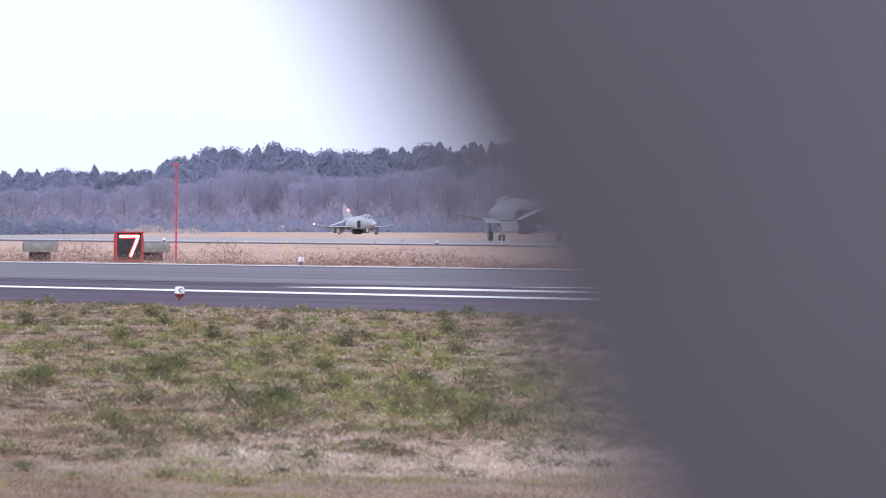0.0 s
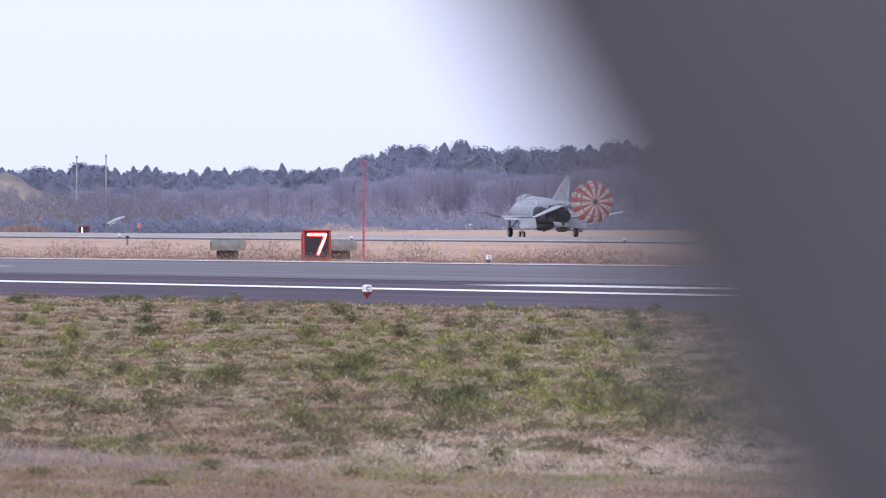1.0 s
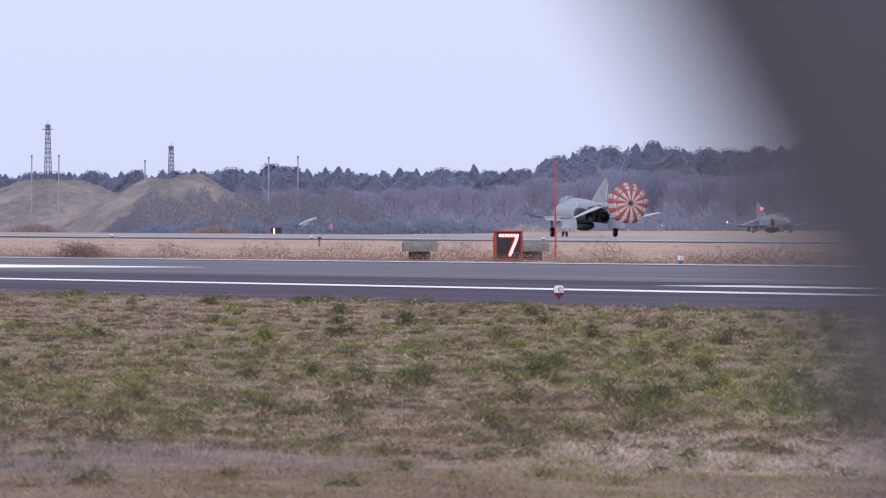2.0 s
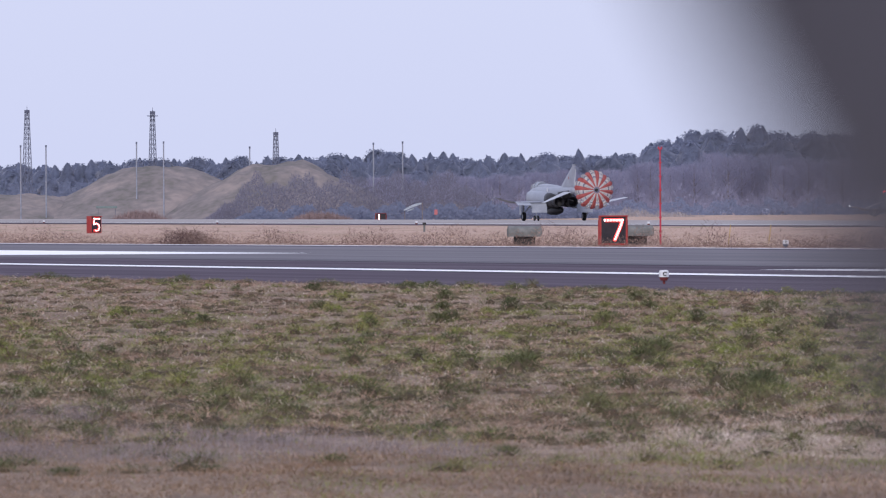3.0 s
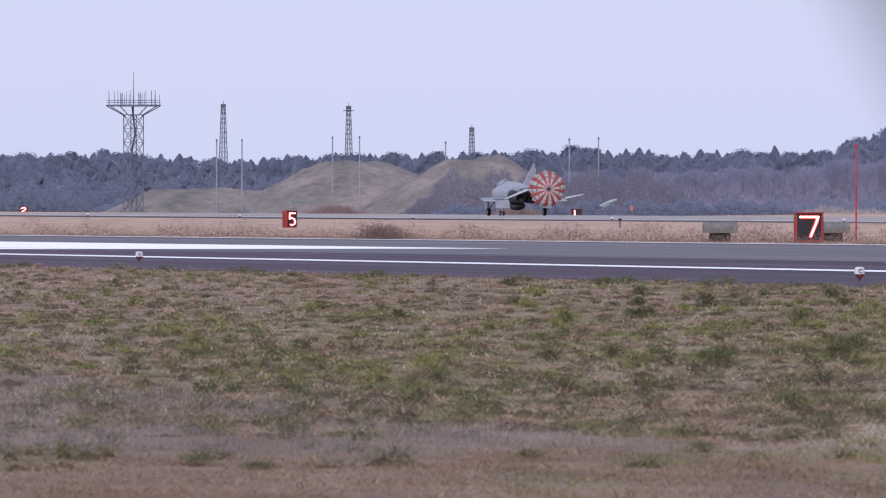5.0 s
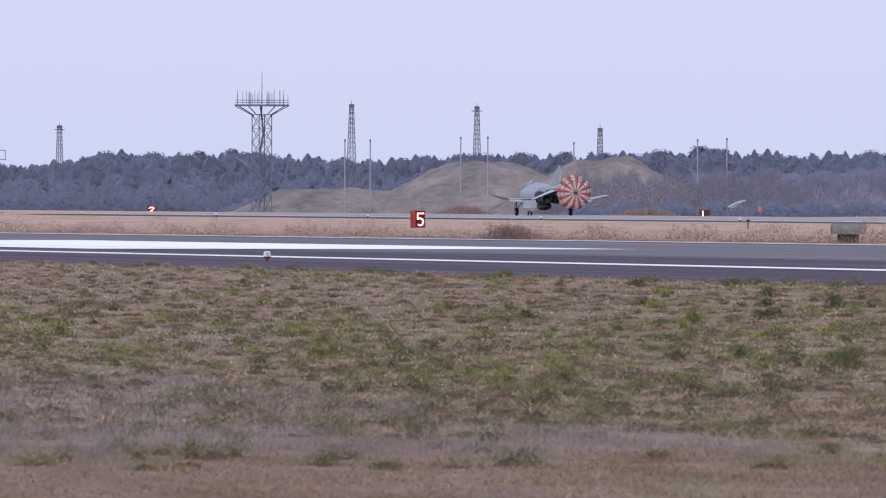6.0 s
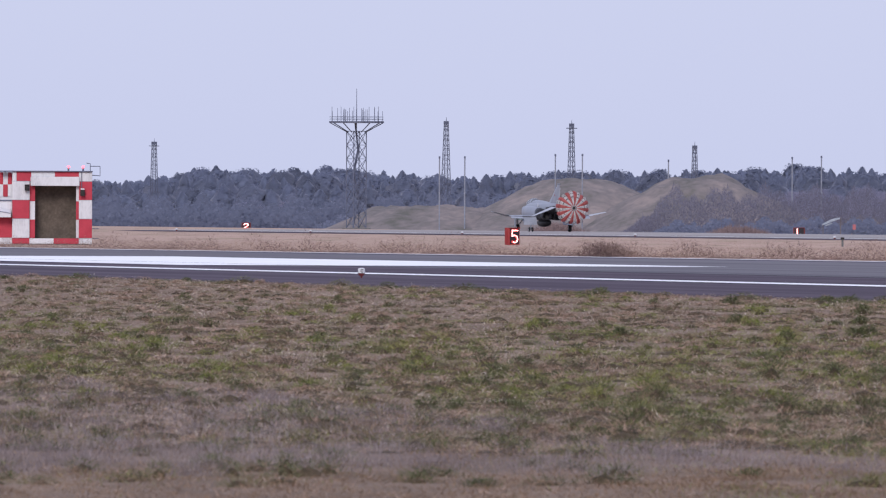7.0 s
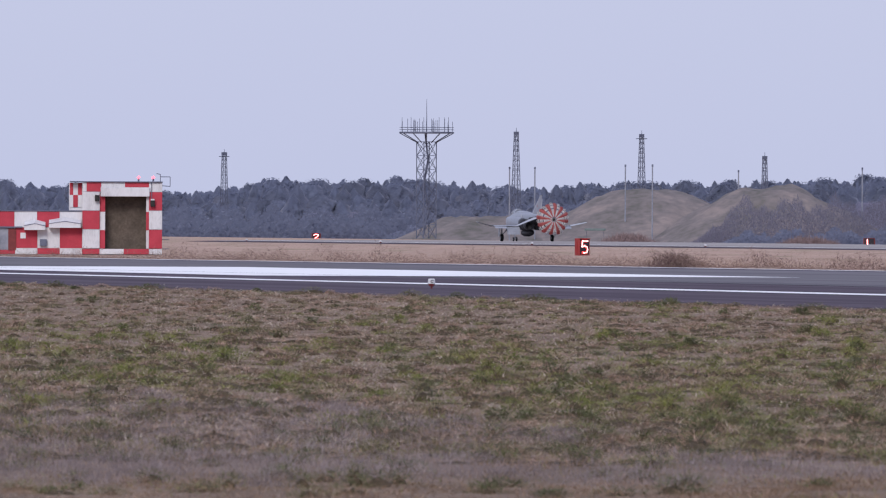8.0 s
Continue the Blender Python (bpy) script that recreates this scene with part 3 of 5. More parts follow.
def light_tower(x, y, top, w0, w1, arms):
    ob = thing("lattice_tower", x, y, 0.9, 15, "slender steel lattice tower rising behind the mounds", "lattice tower", "lattice towers")
    h = top - 0.9
    part("lattice", lattice(bmesh.new(), w0 * 0.9, w1, 0.0, h - 0.6, 11, 0.055), M_galv, ob)
    part("head", boxed((0, 0, h - 0.5), (w1 * 1.25, w1 * 1.25, 0.5)), M_galv, ob)
    part("finial", rod(bmesh.new(), (0, 0, h - 0.3), (0, 0, h + 0.35), 0.06, 0.03, n=5), M_galv, ob)
    if arms:
        part("arm", rod(bmesh.new(), (-0.95, 0, h - 1.0), (0.95, 0, h - 1.0), 0.07, n=5), M_galv, ob)
    else:
        part("landing", boxed((w1 * 0.6, 0, h * 0.42), (0.8, 0.6, 0.3)), M_galv, ob)
    return ob


light_tower(378.3, 2065.6, 18.4, 1.7, 0.5, False)
light_tower(397.8, 2062.0, 18.1, 1.5, 0.5, True)
light_tower(416.9, 2058.2, 14.7, 1.3, 0.5, False)
light_tower(364.5, 2270.9, 16.2, 1.5, 0.6, True)

for px, py, top in ((326.8, 1789.4, 11.12), (336.4, 1822.3, 11.3), (348.8, 1819.9, 11.68), (350.9, 1810.9, 11.68), (374.3, 1866.8, 11.23), (381.2, 1813.4, 11.41), (385.2, 1812.6, 11.57)):
    zz = float(height(px, py))
    ob = thing("pole", px, py, zz, 0, "pale slender pole standing before the mounds", "pole", "pale poles")
    part("shaft", rod(bmesh.new(), (0, 0, 0), (0, 0, top - zz - 0.3), 0.11, 0.09, n=8), M_pole, ob)
    part("cap", rod(bmesh.new(), (0, 0, top - zz - 0.3), (0, 0, top - zz), 0.13, 0.12, n=8), M_galv, ob)


def mound(x, y, rx, ry, h, flat, seed, rz=-11):
    """A turfed bank over a shelter: a flat-topped hill with an uneven skin."""
    ob = thing("earth_mound", x, y, 0.6, rz, "turfed earth mound with dry brown grass", "mound", "turfed mounds")
    bm = bmesh.new()
    n = 56
    vs = []
    for j in range(n + 1):
        for i in range(n + 1):
            u, v = -1 + 2 * i / n, -1 + 2 * j / n
            d = (abs(u) ** 2.2 + abs(v) ** 2.2) ** (1 / 2.2)
            s = min(1.0, max(0.0, (1 - d) / (1 - flat)))
            s = s * 0.72 + 0.28 * s * s * (3 - 2 * s)
            zz = h * s + 0.8 * s * (noise.noise(Vector((u * 4 + seed, v * 4, seed))) + 0.5 * noise.noise(Vector((u * 11, v * 11, seed)))) * (1 if d < 1 else 0)
            vs.append(bm.verts.new((u * rx, v * ry, zz - (0.3 if d >= 1 else 0))))
    for j in range(n):
        for i in range(n):
            a = j * (n + 1) + i
            bm.faces.new((vs[a], vs[a + 1], vs[a + n + 2], vs[a + n + 1]))
    part("turf", bm, M_mound, ob, smooth=True)
    return ob


mound(355.3, 1836, 21.0, 26, 7.7, 0.18, 1.0)
mound(369.2, 1818, 19.5, 24, 7.9, 0.20, 4.0)
mound(335.5, 1842, 17.0, 22, 3.5, 0.45, 7.0)
mound(389.0, 1800, 7.0, 8, 2.1, 0.3, 9.0)
ob = thing("green_canopy", *spot(10.72, 1700), 0.3, -11, "low green flat roof on thin legs before the mound", "shelter")
part("roof", boxed((0, 0, 2.2), (2.7, 1.6, 0.3), bevel=0.04), material("faded_green", ((0.11, 0.15, 0.15), (0.16, 0.20, 0.20)), rough=0.7, scale=3, grain=20), ob)
for s in (-1, 1):
    part("leg", boxed((s * 1.1, 0, 1.07), (0.05, 0.05, 2.15)), M_galv, ob)
M_sheet = material("weathered_sheet", ((0.17, 0.19, 0.21), (0.38, 0.40, 0.42)), rough=0.7, scale=1.5, grain=6, bump=0.03)
ob = thing("pale_sheet_roof", *spot(12.045, 1735), 0.3, -12, "pale sloping sheet roof low among the shrubs", "shed")
for x0, x1, z0, drop in ((-1.3, 1.0, 1.7, 0.30), (-0.9, 0.0, 1.5, 0.14)):
    bm = bmesh.new()
    rings = []
    for k in range(7):
        u = k / 6
        xx, zz, yy = x0 + (x1 - x0) * u, z0 + 1.05 * math.sin(u * 1.5) * (x1 - x0) / 2.85, -0.8 if drop < 0.3 else 0.0
        dd = drop * (0.55 + 0.45 * math.sin(math.pi * u))
        rings.append([(xx, yy - 0.5, zz - dd), (xx, yy + 0.5, zz), (xx, yy + 0.5, zz + 0.05), (xx, yy - 0.5, zz - dd + 0.05)])
    part("roof_sheet", loft(bm, rings), M_sheet, ob)
for xx, zz in ((-1.2, 1.75), (1.1, 2.6)):
    part("support", boxed((xx, 0.3, zz / 2), (0.12, 0.12, zz)), M_bark, ob)

M_board = material("faded_red_board", ((0.34, 0.10, 0.11), (0.42, 0.15, 0.16)), rough=0.7, scale=2, grain=12, bump=0.02)
ob = thing("red_board", *spot(12.14, 1735), 0.3, -12, "small red board on a short post beside the shrubs", "board")
part("post", boxed((0, 0, 0.5), (0.12, 0.12, 1.0)), M_galv, ob)
part("panel", boxed((0, -0.08, 1.35), (0.42, 0.08, 0.68), bevel=0.02), M_board, ob)
ob = thing("lamp_post", *spot(12.383, 1900), 0.6, 0, "thin post with two small white lamps before the wood", "lamp post")
part("shaft", rod(bmesh.new(), (0, 0, 0), (0, 0, 4.3), 0.06, 0.05, n=6), M_galv, ob)
for zz in (2.8, 4.3):
    part("lamp_glass", boxed((0, -0.1, zz), (0.18, 0.16, 0.2), bevel=0.05), M_sheet, ob)


# ---- aircraft ----
def ring(y, cz, w, h, p=2.4, n=24, cx=0.0):
    """Rounded-square section across the fuselage."""
    out = []
    for k in range(n):
        a = 2 * math.pi * k / n
        c, s = math.cos(a), math.sin(a)
        out.append((cx + w * math.copysign(abs(c) ** (2 / p), c), y, cz + h * math.copysign(abs(s) ** (2 / p), s)))
    return out


def plate(corners, thick):
    """A thin tapered surface through four corners (leading root, leading tip, trailing tip, trailing root)."""
    a, b, c, d = (Vector(q) for q in corners)
    nrm = (b - a).cross(d - a).normalized()
    rings = []
    for lead, trail, t in ((a, d, thick), (b, c, thick * 0.55)):
        rings.append([lead, lead.lerp(trail, 0.25) + nrm * t / 2, lead.lerp(trail, 0.6) + nrm * t * 0.4, trail, lead.lerp(trail, 0.6) - nrm * t * 0.4, lead.lerp(trail, 0.25) - nrm * t / 2])
    return loft(bmesh.new(), rings)


def wheel(ob, x, y, r, w):
    t = part("wheel", bmesh.new(), M_tyre, ob)
    tyre = bmesh.new()
    prof = [(-w / 2, r * 0.62), (-w / 2, r * 0.9), (-w * 0.3, r), (w * 0.3, r), (w / 2, r * 0.9), (w / 2, r * 0.62)]
    n = 20
    rows = [[tyre.verts.new((x + px, y + pr * math.cos(2 * math.pi * k / n), r + pr * math.sin(2 * math.pi * k / n))) for k in range(n)] for px, pr in prof]
    for a, b in zip(rows, rows[1:]):
        for k in range(n):
            tyre.faces.new((a[k], a[(k + 1) % n], b[(k + 1) % n], b[k]))
    bmesh.ops.recalc_face_normals(tyre, faces=tyre.faces)
    bpy.data.meshes.remove(t.data)
    t = part("wheel", tyre, M_tyre, ob, "black rubber tyre", smooth=True)
    part("hub", rod(bmesh.new(), (x - w * 0.42, y, r), (x + w * 0.42, y, r), r * 0.62, n=16), M_jet_pale, t)


# Lighter copy of the jet grey: front light put into the taxiing jet's colour.
M_jet_front_lit = material("front_lit_grey", ((0.26, 0.285, 0.33), (0.33, 0.355, 0.40)), rough=0.45, scale=0.9, grain=7, bump=0.02, spec=0.45)
M_badge = material("faded_red", ((0.30, 0.15, 0.16), (0.36, 0.19, 0.20)), rough=0.6, scale=2, grain=12, bump=0.02)


def fighter(name, label, skin):
    """Twin-engined jet: y forward, x to its right wing, z up from the ground; the origin lies between its main wheels."""
    ob = thing(name, 0, 0, 0, 0, label, "fighter jet", "fighter jets")
    body = [(10.9, 2.02, 0.05, 0.05, 2), (10.3, 2.02, 0.26, 0.26, 2), (9.3, 2.05, 0.46, 0.48, 2), (8.2, 2.1, 0.6, 0.66, 2.2), (6.8, 2.15, 0.72, 0.82, 2.4),
            (4.8, 2.15, 0.82, 0.92, 2.6), (2.0, 2.15, 0.9, 0.92, 2.6), (-1.0, 2.15, 0.9, 0.88, 2.6), (-3.2, 2.22, 0.8, 0.78, 2.4), (-4.6, 2.42, 0.56, 0.52, 2.2), (-6.2, 2.55, 0.38, 0.38, 2.0), (-7.6, 2.62, 0.26, 0.3, 2.0), (-8.5, 2.66, 0.14, 0.2, 2.0)]
    part("fuselage", loft(bmesh.new(), [ring(*b) for b in body]), skin, ob, smooth=True)
    spine = [(7.9, 2.75, 0.3, 0.1), (6.6, 2.85, 0.42, 0.35), (4.4, 2.95, 0.45, 0.36), (2.4, 2.9, 0.46, 0.36), (-0.5, 2.82, 0.45, 0.34), (-3.0, 2.74, 0.34, 0.26), (-4.8, 2.64, 0.2, 0.18)]
    part("spine", loft(bmesh.new(), [ring(y, z, w, h, 2.2, 16) for y, z, w, h in spine]), skin, ob, smooth=True)
    glass = [(8.1, 2.72, 0.26, 0.1), (7.4, 2.86, 0.4, 0.42), (6.3, 2.92, 0.44, 0.52), (5.0, 2.95, 0.45, 0.50), (3.7, 2.92, 0.42, 0.42)]
    can = part("canopy", loft(bmesh.new(), [ring(y, z, w, h, 2.0, 16) for y, z, w, h in glass]), M_canopy, ob, "dark tinted canopy", smooth=True)
    for y, z, w, h in ((7.4, 2.86, 0.41, 0.43), (6.2, 2.92, 0.45, 0.53), (4.9, 2.95, 0.46, 0.51)):
        part("canopy_frame", loft(bmesh.new(), [ring(y + q, z, w + 0.02, h + 0.02, 2.0, 16) for q in (-0.07, 0.07)]), skin, can)
    for s in (-1, 1):
        nac = [(4.9, 2.0, 0.36, 0.62), (4.0, 1.98, 0.44, 0.68), (2.5, 1.95, 0.56, 0.7), (0.0, 1.9, 0.6, 0.68), (-2.4, 1.82, 0.58, 0.62), (-4.0, 1.72, 0.54, 0.54)]
        cx = [1.06, 1.05, 0.98, 0.9, 0.76, 0.64]
        part("engine_nacelle", loft(bmesh.new(), [ring(y, z, w, h, 2.8, 20, s * c) for (y, z, w, h), c in zip(nac, cx)]), skin, ob, smooth=True)
        part("intake", loft(bmesh.new(), [ring(y, 2.0, 0.29, 0.54, 3.0, 20, s * 1.06) for y in (4.92, 4.86)]), M_darkgap, ob, "dark air intake")
        part("splitter_plate", boxed((s * 0.72, 5.1, 2.0), (0.05, 1.1, 1.1), bevel=0.01), M_jet_pale, ob)
        # Bare metal and the shade below the stabilator, coloured as one dark sleeve.
        hot = [ring(y, z, w + 0.012, h + 0.012, 2.8, 20, s * c) for y, z, w, h, c in ((-2.1, 1.83, 0.583, 0.627, 0.778), (-2.6, 1.82, 0.58, 0.62, 0.76), (-4.02, 1.72, 0.54, 0.54, 0.64))]
        part("heat_shield", loft(bmesh.new(), hot), M_jet_dark, ob, "bare scorched metal round the exhaust, with the stabilator's shade in its dark", smooth=True)
        part("fuselage_badge", boxed((s * 0.86, -1.2, 2.72), (0.03, 0.42, 0.36), rz=s * 4, bevel=0.01), M_white, ob, "small white square marking")
        noz = bmesh.new()
        rings = [ring(-3.9, 1.70, 0.54, 0.54, 2, 20, s * 0.63), ring(-4.9, 1.66, 0.47, 0.47, 2, 20, s * 0.62), ring(-4.9, 1.66, 0.41, 0.41, 2, 20, s * 0.62), ring(-4.2, 1.68, 0.38, 0.38, 2, 20, s * 0.62)]
        part("nozzle", loft(noz, rings), M_jet_dark, ob, "scorched dark exhaust nozzle", smooth=True)
        part("inner_wing", plate(((s * 0.9, 3.1, 1.62), (s * 4.15, -0.35, 1.62), (s * 4.15, -3.25, 1.62), (s * 0.9, -2.9, 1.62)), 0.24), skin, ob)
        # Left wing's shaded underside and right wing's lit top are put into their colours.
        part("outer_wing", plate(((s * 4.15, -0.05, 1.63), (s * 5.85, -2.0, 2.02), (s * 5.85, -3.75, 2.02), (s * 4.15, -3.3, 1.62)), 0.14), M_wing if s < 0 else M_jet_pale, ob, "outer wing with its underside's shade in the dark grey" if s < 0 else "outer wing with its top's light in the pale grey")
        part("flap", plate(((s * 1.35, -2.85, 1.56), (s * 2.75, -2.95, 1.56), (s * 2.75, -3.45, 0.72), (s * 1.35, -3.35, 0.72)), 0.1), skin, ob, "grey lowered flap")
        part("aileron", plate(((s * 2.85, -3.05, 1.58), (s * 4.1, -3.2, 1.6), (s * 4.1, -3.95, 1.38), (s * 2.85, -3.8, 1.36)), 0.07), skin, ob)
        part("stabilator", plate(((s * 0.32, -5.2, 2.52), (s * 2.72, -7.2, 1.58), (s * 2.72, -8.45, 1.58), (s * 0.25, -8.0, 2.5)), 0.14), M_jet_pale, ob)
        leg = part("main_gear_leg", rod(bmesh.new(), (s * 2.75, 0.05, 1.55), (s * 2.72, 0, 0.4), 0.09, 0.07, n=10), M_jet_pale, ob)
        part("gear_door", boxed((s * 3.0, 0.05, 1.0), (0.04, 0.75, 0.95), bevel=0.01), M_jet_pale, leg)
        part("brace", rod(bmesh.new(), (s * 2.72, 0, 0.6), (s * 2.0, 0.1, 1.5), 0.045, n=6), M_jet_pale, leg)
        wheel(ob, s * 2.72, 0.0, 0.385, 0.29)
        part("wing_tank_pylon", boxed((s * 2.0, 0.5, 1.4), (0.1, 1.6, 0.4), bevel=0.02), skin, ob)
        tip = bmesh.new()
        bmesh.ops.create_icosphere(tip, subdivisions=1, radius=0.06, matrix=Matrix.Translation((s * 5.88, -2.4, 2.04)))
        part("position_light", tip, skin, ob)
    # The tail's bare underside, its shade put into the dark colour too.
    keel = [ring(y, z - 0.03, w + 0.01, h, p, 24) for y, z, w, h, p in ((-4.3, 2.36, 0.62, 0.58, 2.2), (-4.6, 2.40, 0.56, 0.52, 2.2), (-6.2, 2.53, 0.38, 0.38, 2.0), (-7.4, 2.60, 0.275, 0.30, 2.0))]
    part("tail_keel", loft(bmesh.new(), keel), M_jet_dark, ob, "bare metal under the tail, with its shade in the dark colour", smooth=True)
    for y0, w0, h0, z0 in ((8.2, 0.6, 0.66, 2.1), (9.3, 0.46, 0.48, 2.05)):
        part("nose_band", loft(bmesh.new(), [ring(y0 + q, z0, w0 + 0.006 - 0.02 * q, h0 + 0.006 - 0.02 * q, 2.1, 24) for q in (-0.03, 0.03)], cap=False), M_wing, ob, "dark joint round the nose")
    for s in (-1, 1):
        part("wing_fence", boxed((s * 4.15, -1.7, 1.70), (0.03, 2.2, 0.10), bevel=0.008), M_wing, ob)
        part("stores_rail", rod(bmesh.new(), (s * 2.0, 1.5, 1.16), (s * 2.0, -0.6, 1.16), 0.06, n=8), M_jet_pale, ob)
        part("gear_bay_door", boxed((s * 1.75, 0.1, 1.30), (0.9, 0.7, 0.03), rz=0, bevel=0.008), M_jet_pale, ob)
    fin = plate(((0, -2.6, 2.92), (0, -7.5, 4.84), (0, -8.75, 4.84), (0, -8.1, 2.85)), 0.2)
    part("tail_fin", fin, skin, ob)
    part("rudder", plate(((0, -7.95, 3.05), (0, -8.6, 4.5), (0, -8.95, 4.5), (0, -8.45, 3.05)), 0.08), M_jet_pale, ob)
    part("fin_cap", rod(bmesh.new(), (0, -7.4, 4.88), (0, -8.85, 4.88), 0.06, n=8), M_wing, ob)
    for s in (-1, 1):
        part("fin_badge", boxed((s * 0.085, -6.3, 3.75), (0.02, 0.34, 0.24), bevel=0.008), M_badge, ob, "faded red badge")
    tank = [(3.2, 0.92, 0.03, 0.03), (2.4, 0.92, 0.26, 0.26), (1.2, 0.92, 0.40, 0.40), (-1.0, 0.92, 0.42, 0.42), (-2.6, 0.94, 0.30, 0.30), (-3.6, 0.96, 0.05, 0.05)]
    part("belly_tank", loft(bmesh.new(), [ring(y, z, w, h, 2, 18) for y, z, w, h in tank]), M_jet_dark, ob, "dark belly fuel tank", smooth=True)
    part("tank_pylon", boxed((0, -0.2, 1.34), (0.16, 2.4, 0.4)), skin, ob)
    leg = part("nose_gear_leg", rod(bmesh.new(), (0, 7.2, 1.5), (0, 7.1, 0.26), 0.08, 0.06, n=10), M_jet_pale, ob)
    part("gear_door", boxed((0.32, 7.0, 1.15), (0.04, 1.0, 0.6), bevel=0.01), M_jet_pale, leg)
    for s in (-1, 1):
        wheel(ob, s * 0.17, 7.1, 0.23, 0.14)
    part("probe", rod(bmesh.new(), (0, 10.85, 2.02), (0, 11.4, 2.02), 0.02, 0.01, n=6), M_jet_dark, ob)
    part("hook", rod(bmesh.new(), (0, -4.6, 2.0), (0, -7.6, 1.75), 0.05, n=6), M_jet_dark, ob)
    return ob


def drag_chute(jet):
    """Ribbed brake parachute on its riser behind the tail, gores alternately red and white."""
    c, r, depth, n = Vector((0.0, -16.3, 2.58)), 1.62, 1.15, 24
    riser = bmesh.new()
    rod(riser, (0, -8.4, 2.62), c + Vector((0, 3.9, 0)), 0.04, n=6)
    for k in range(n):
        a = 2 * math.pi * k / n
        rod(riser, c + Vector((0, 3.9, 0)), c + Vector((r * math.cos(a), 0.55, r * math.sin(a))), 0.012, n=3)
    ch = part("drag_parachute", riser, M_cord, jet, "open red and white brake parachute on cords")
    for k in range(n):
        g = bmesh.new()
        bands = [(0.10, 0.42), (0.47, 0.62), (0.67, 0.79), (0.84, 0.985)] if k % 2 == 0 else [(0.10, 0.985)]
        for u0, u1 in bands:
            cols, rows = 4, 4
            grid = []
            for i in range(rows + 1):
                u = u0 + (u1 - u0) * i / rows
                line = []
                for q in range(cols + 1):
                    f = q / cols
                    a = 2 * math.pi * (k + f) / n
                    th = u * 1.72
                    puff = 0.09 * math.sin(math.pi * f) * u + 0.05 * math.sin(math.pi * i / rows) * math.sin(math.pi * f)
                    rr = (r + puff) * math.sin(min(th, 1.72)) * (1.0 + 0.03 * math.sin(5.1 * a) * u)
                    line.append(g.verts.new(c + Vector((rr * math.cos(a), 0.45 - (depth + puff) * math.cos(th), rr * math.sin(a)))))
                grid.append(line)
            for i in range(rows):
                for q in range(cols):
                    g.faces.new((grid[i][q], grid[i][q + 1], grid[i + 1][q + 1], grid[i + 1][q]))
        bmesh.ops.solidify(g, geom=g.faces[:], thickness=0.012)
        part("gore", g, M_chute_red if k % 2 else M_chute_white, ch, smooth=True)
    part("vent_ring", rod(bmesh.new(), c + Vector((0, -0.72, 0)), c + Vector((0, -0.60, 0)), 0.13, 0.15, n=14), M_darkgap, ch)
    return ch


landing_jet = fighter("landing_jet", "grey twin-engined fighter jet braking with an open drag parachute", M_jet)
taxiing_jet = fighter("taxiing_jet", "twin-engined fighter jet taxiing on the far grass edge, front light in its pale grey", M_jet_front_lit)
g = bmesh.new()
bmesh.ops.create_icosphere(g, subdivisions=2, radius=0.22, matrix=Matrix.Translation((0.0, -5.6, 4.0)))
part("beacon", g, M_beacon, taxiing_jet, "glowing red beacon")
g = bmesh.new()
bmesh.ops.create_icosphere(g, subdivisions=2, radius=0.1, matrix=Matrix.Translation((5.9, -2.3, 2.05)))
part("wingtip_lamp", g, glowing("white_lamp", (0.9, 1.0, 1.0), 2.0), taxiing_jet, "glowing white wingtip lamp")
brake_chute = drag_chute(landing_jet)


# ---- woods ----
rng = np.random.default_rng(7)


def tufts(centres, sizes, outward):
    """A small leaf spray at each centre, roughly square to its outward direction."""
    n = len(centres)
    o = outward + rng.normal(size=(n, 3)) * 0.32
    o /= np.linalg.norm(o, axis=1, keepdims=True)
    u = np.cross(o, rng.normal(size=(n, 3)))
    u /= np.linalg.norm(u, axis=1, keepdims=True)
    w = np.cross(o, u)
    turn = [0.0, 2.1, 4.2]
    d = np.stack([np.cos(t) * u + np.sin(t) * w for t in turn], 1) * (0.6 + 0.8 * rng.random((n, 3, 1)))
    return (centres[:, None] + d * sizes[:, None, None]).reshape(-1, 3), np.arange(3 * n).reshape(-1, 3)


def joined(*pieces):
    """One triangle mesh out of several."""
    vs, fs, k = [], [], 0
    for v, f in pieces:
        vs.append(v)
        fs.append(f + k)
        k += len(v)
    return np.concatenate(vs), np.concatenate(fs)


def skin(rad, zs, n=14):
    """Lumpy closed skin round an upright axis: rad(angle, share of height) at the heights zs."""
    a = 2 * np.pi * np.arange(n) / n
    v, m = [], len(zs)
    for k, z in enumerate(zs):
        r = rad(a, k / (m - 1)) * (1 + 0.06 * rng.normal(size=n))
        v.append(np.stack([r * np.cos(a), r * np.sin(a), np.full(n, z) + 0.12 * rng.normal(size=n)], 1))
    i, j = np.meshgrid(np.arange(m - 1), np.arange(n), indexing="ij")
    p, q = (i * n + j).ravel(), (i * n + (j + 1) % n).ravel()
    return np.concatenate(v), np.concatenate([np.stack([p, q, q + n], 1), np.stack([p, q + n, p + n], 1)])


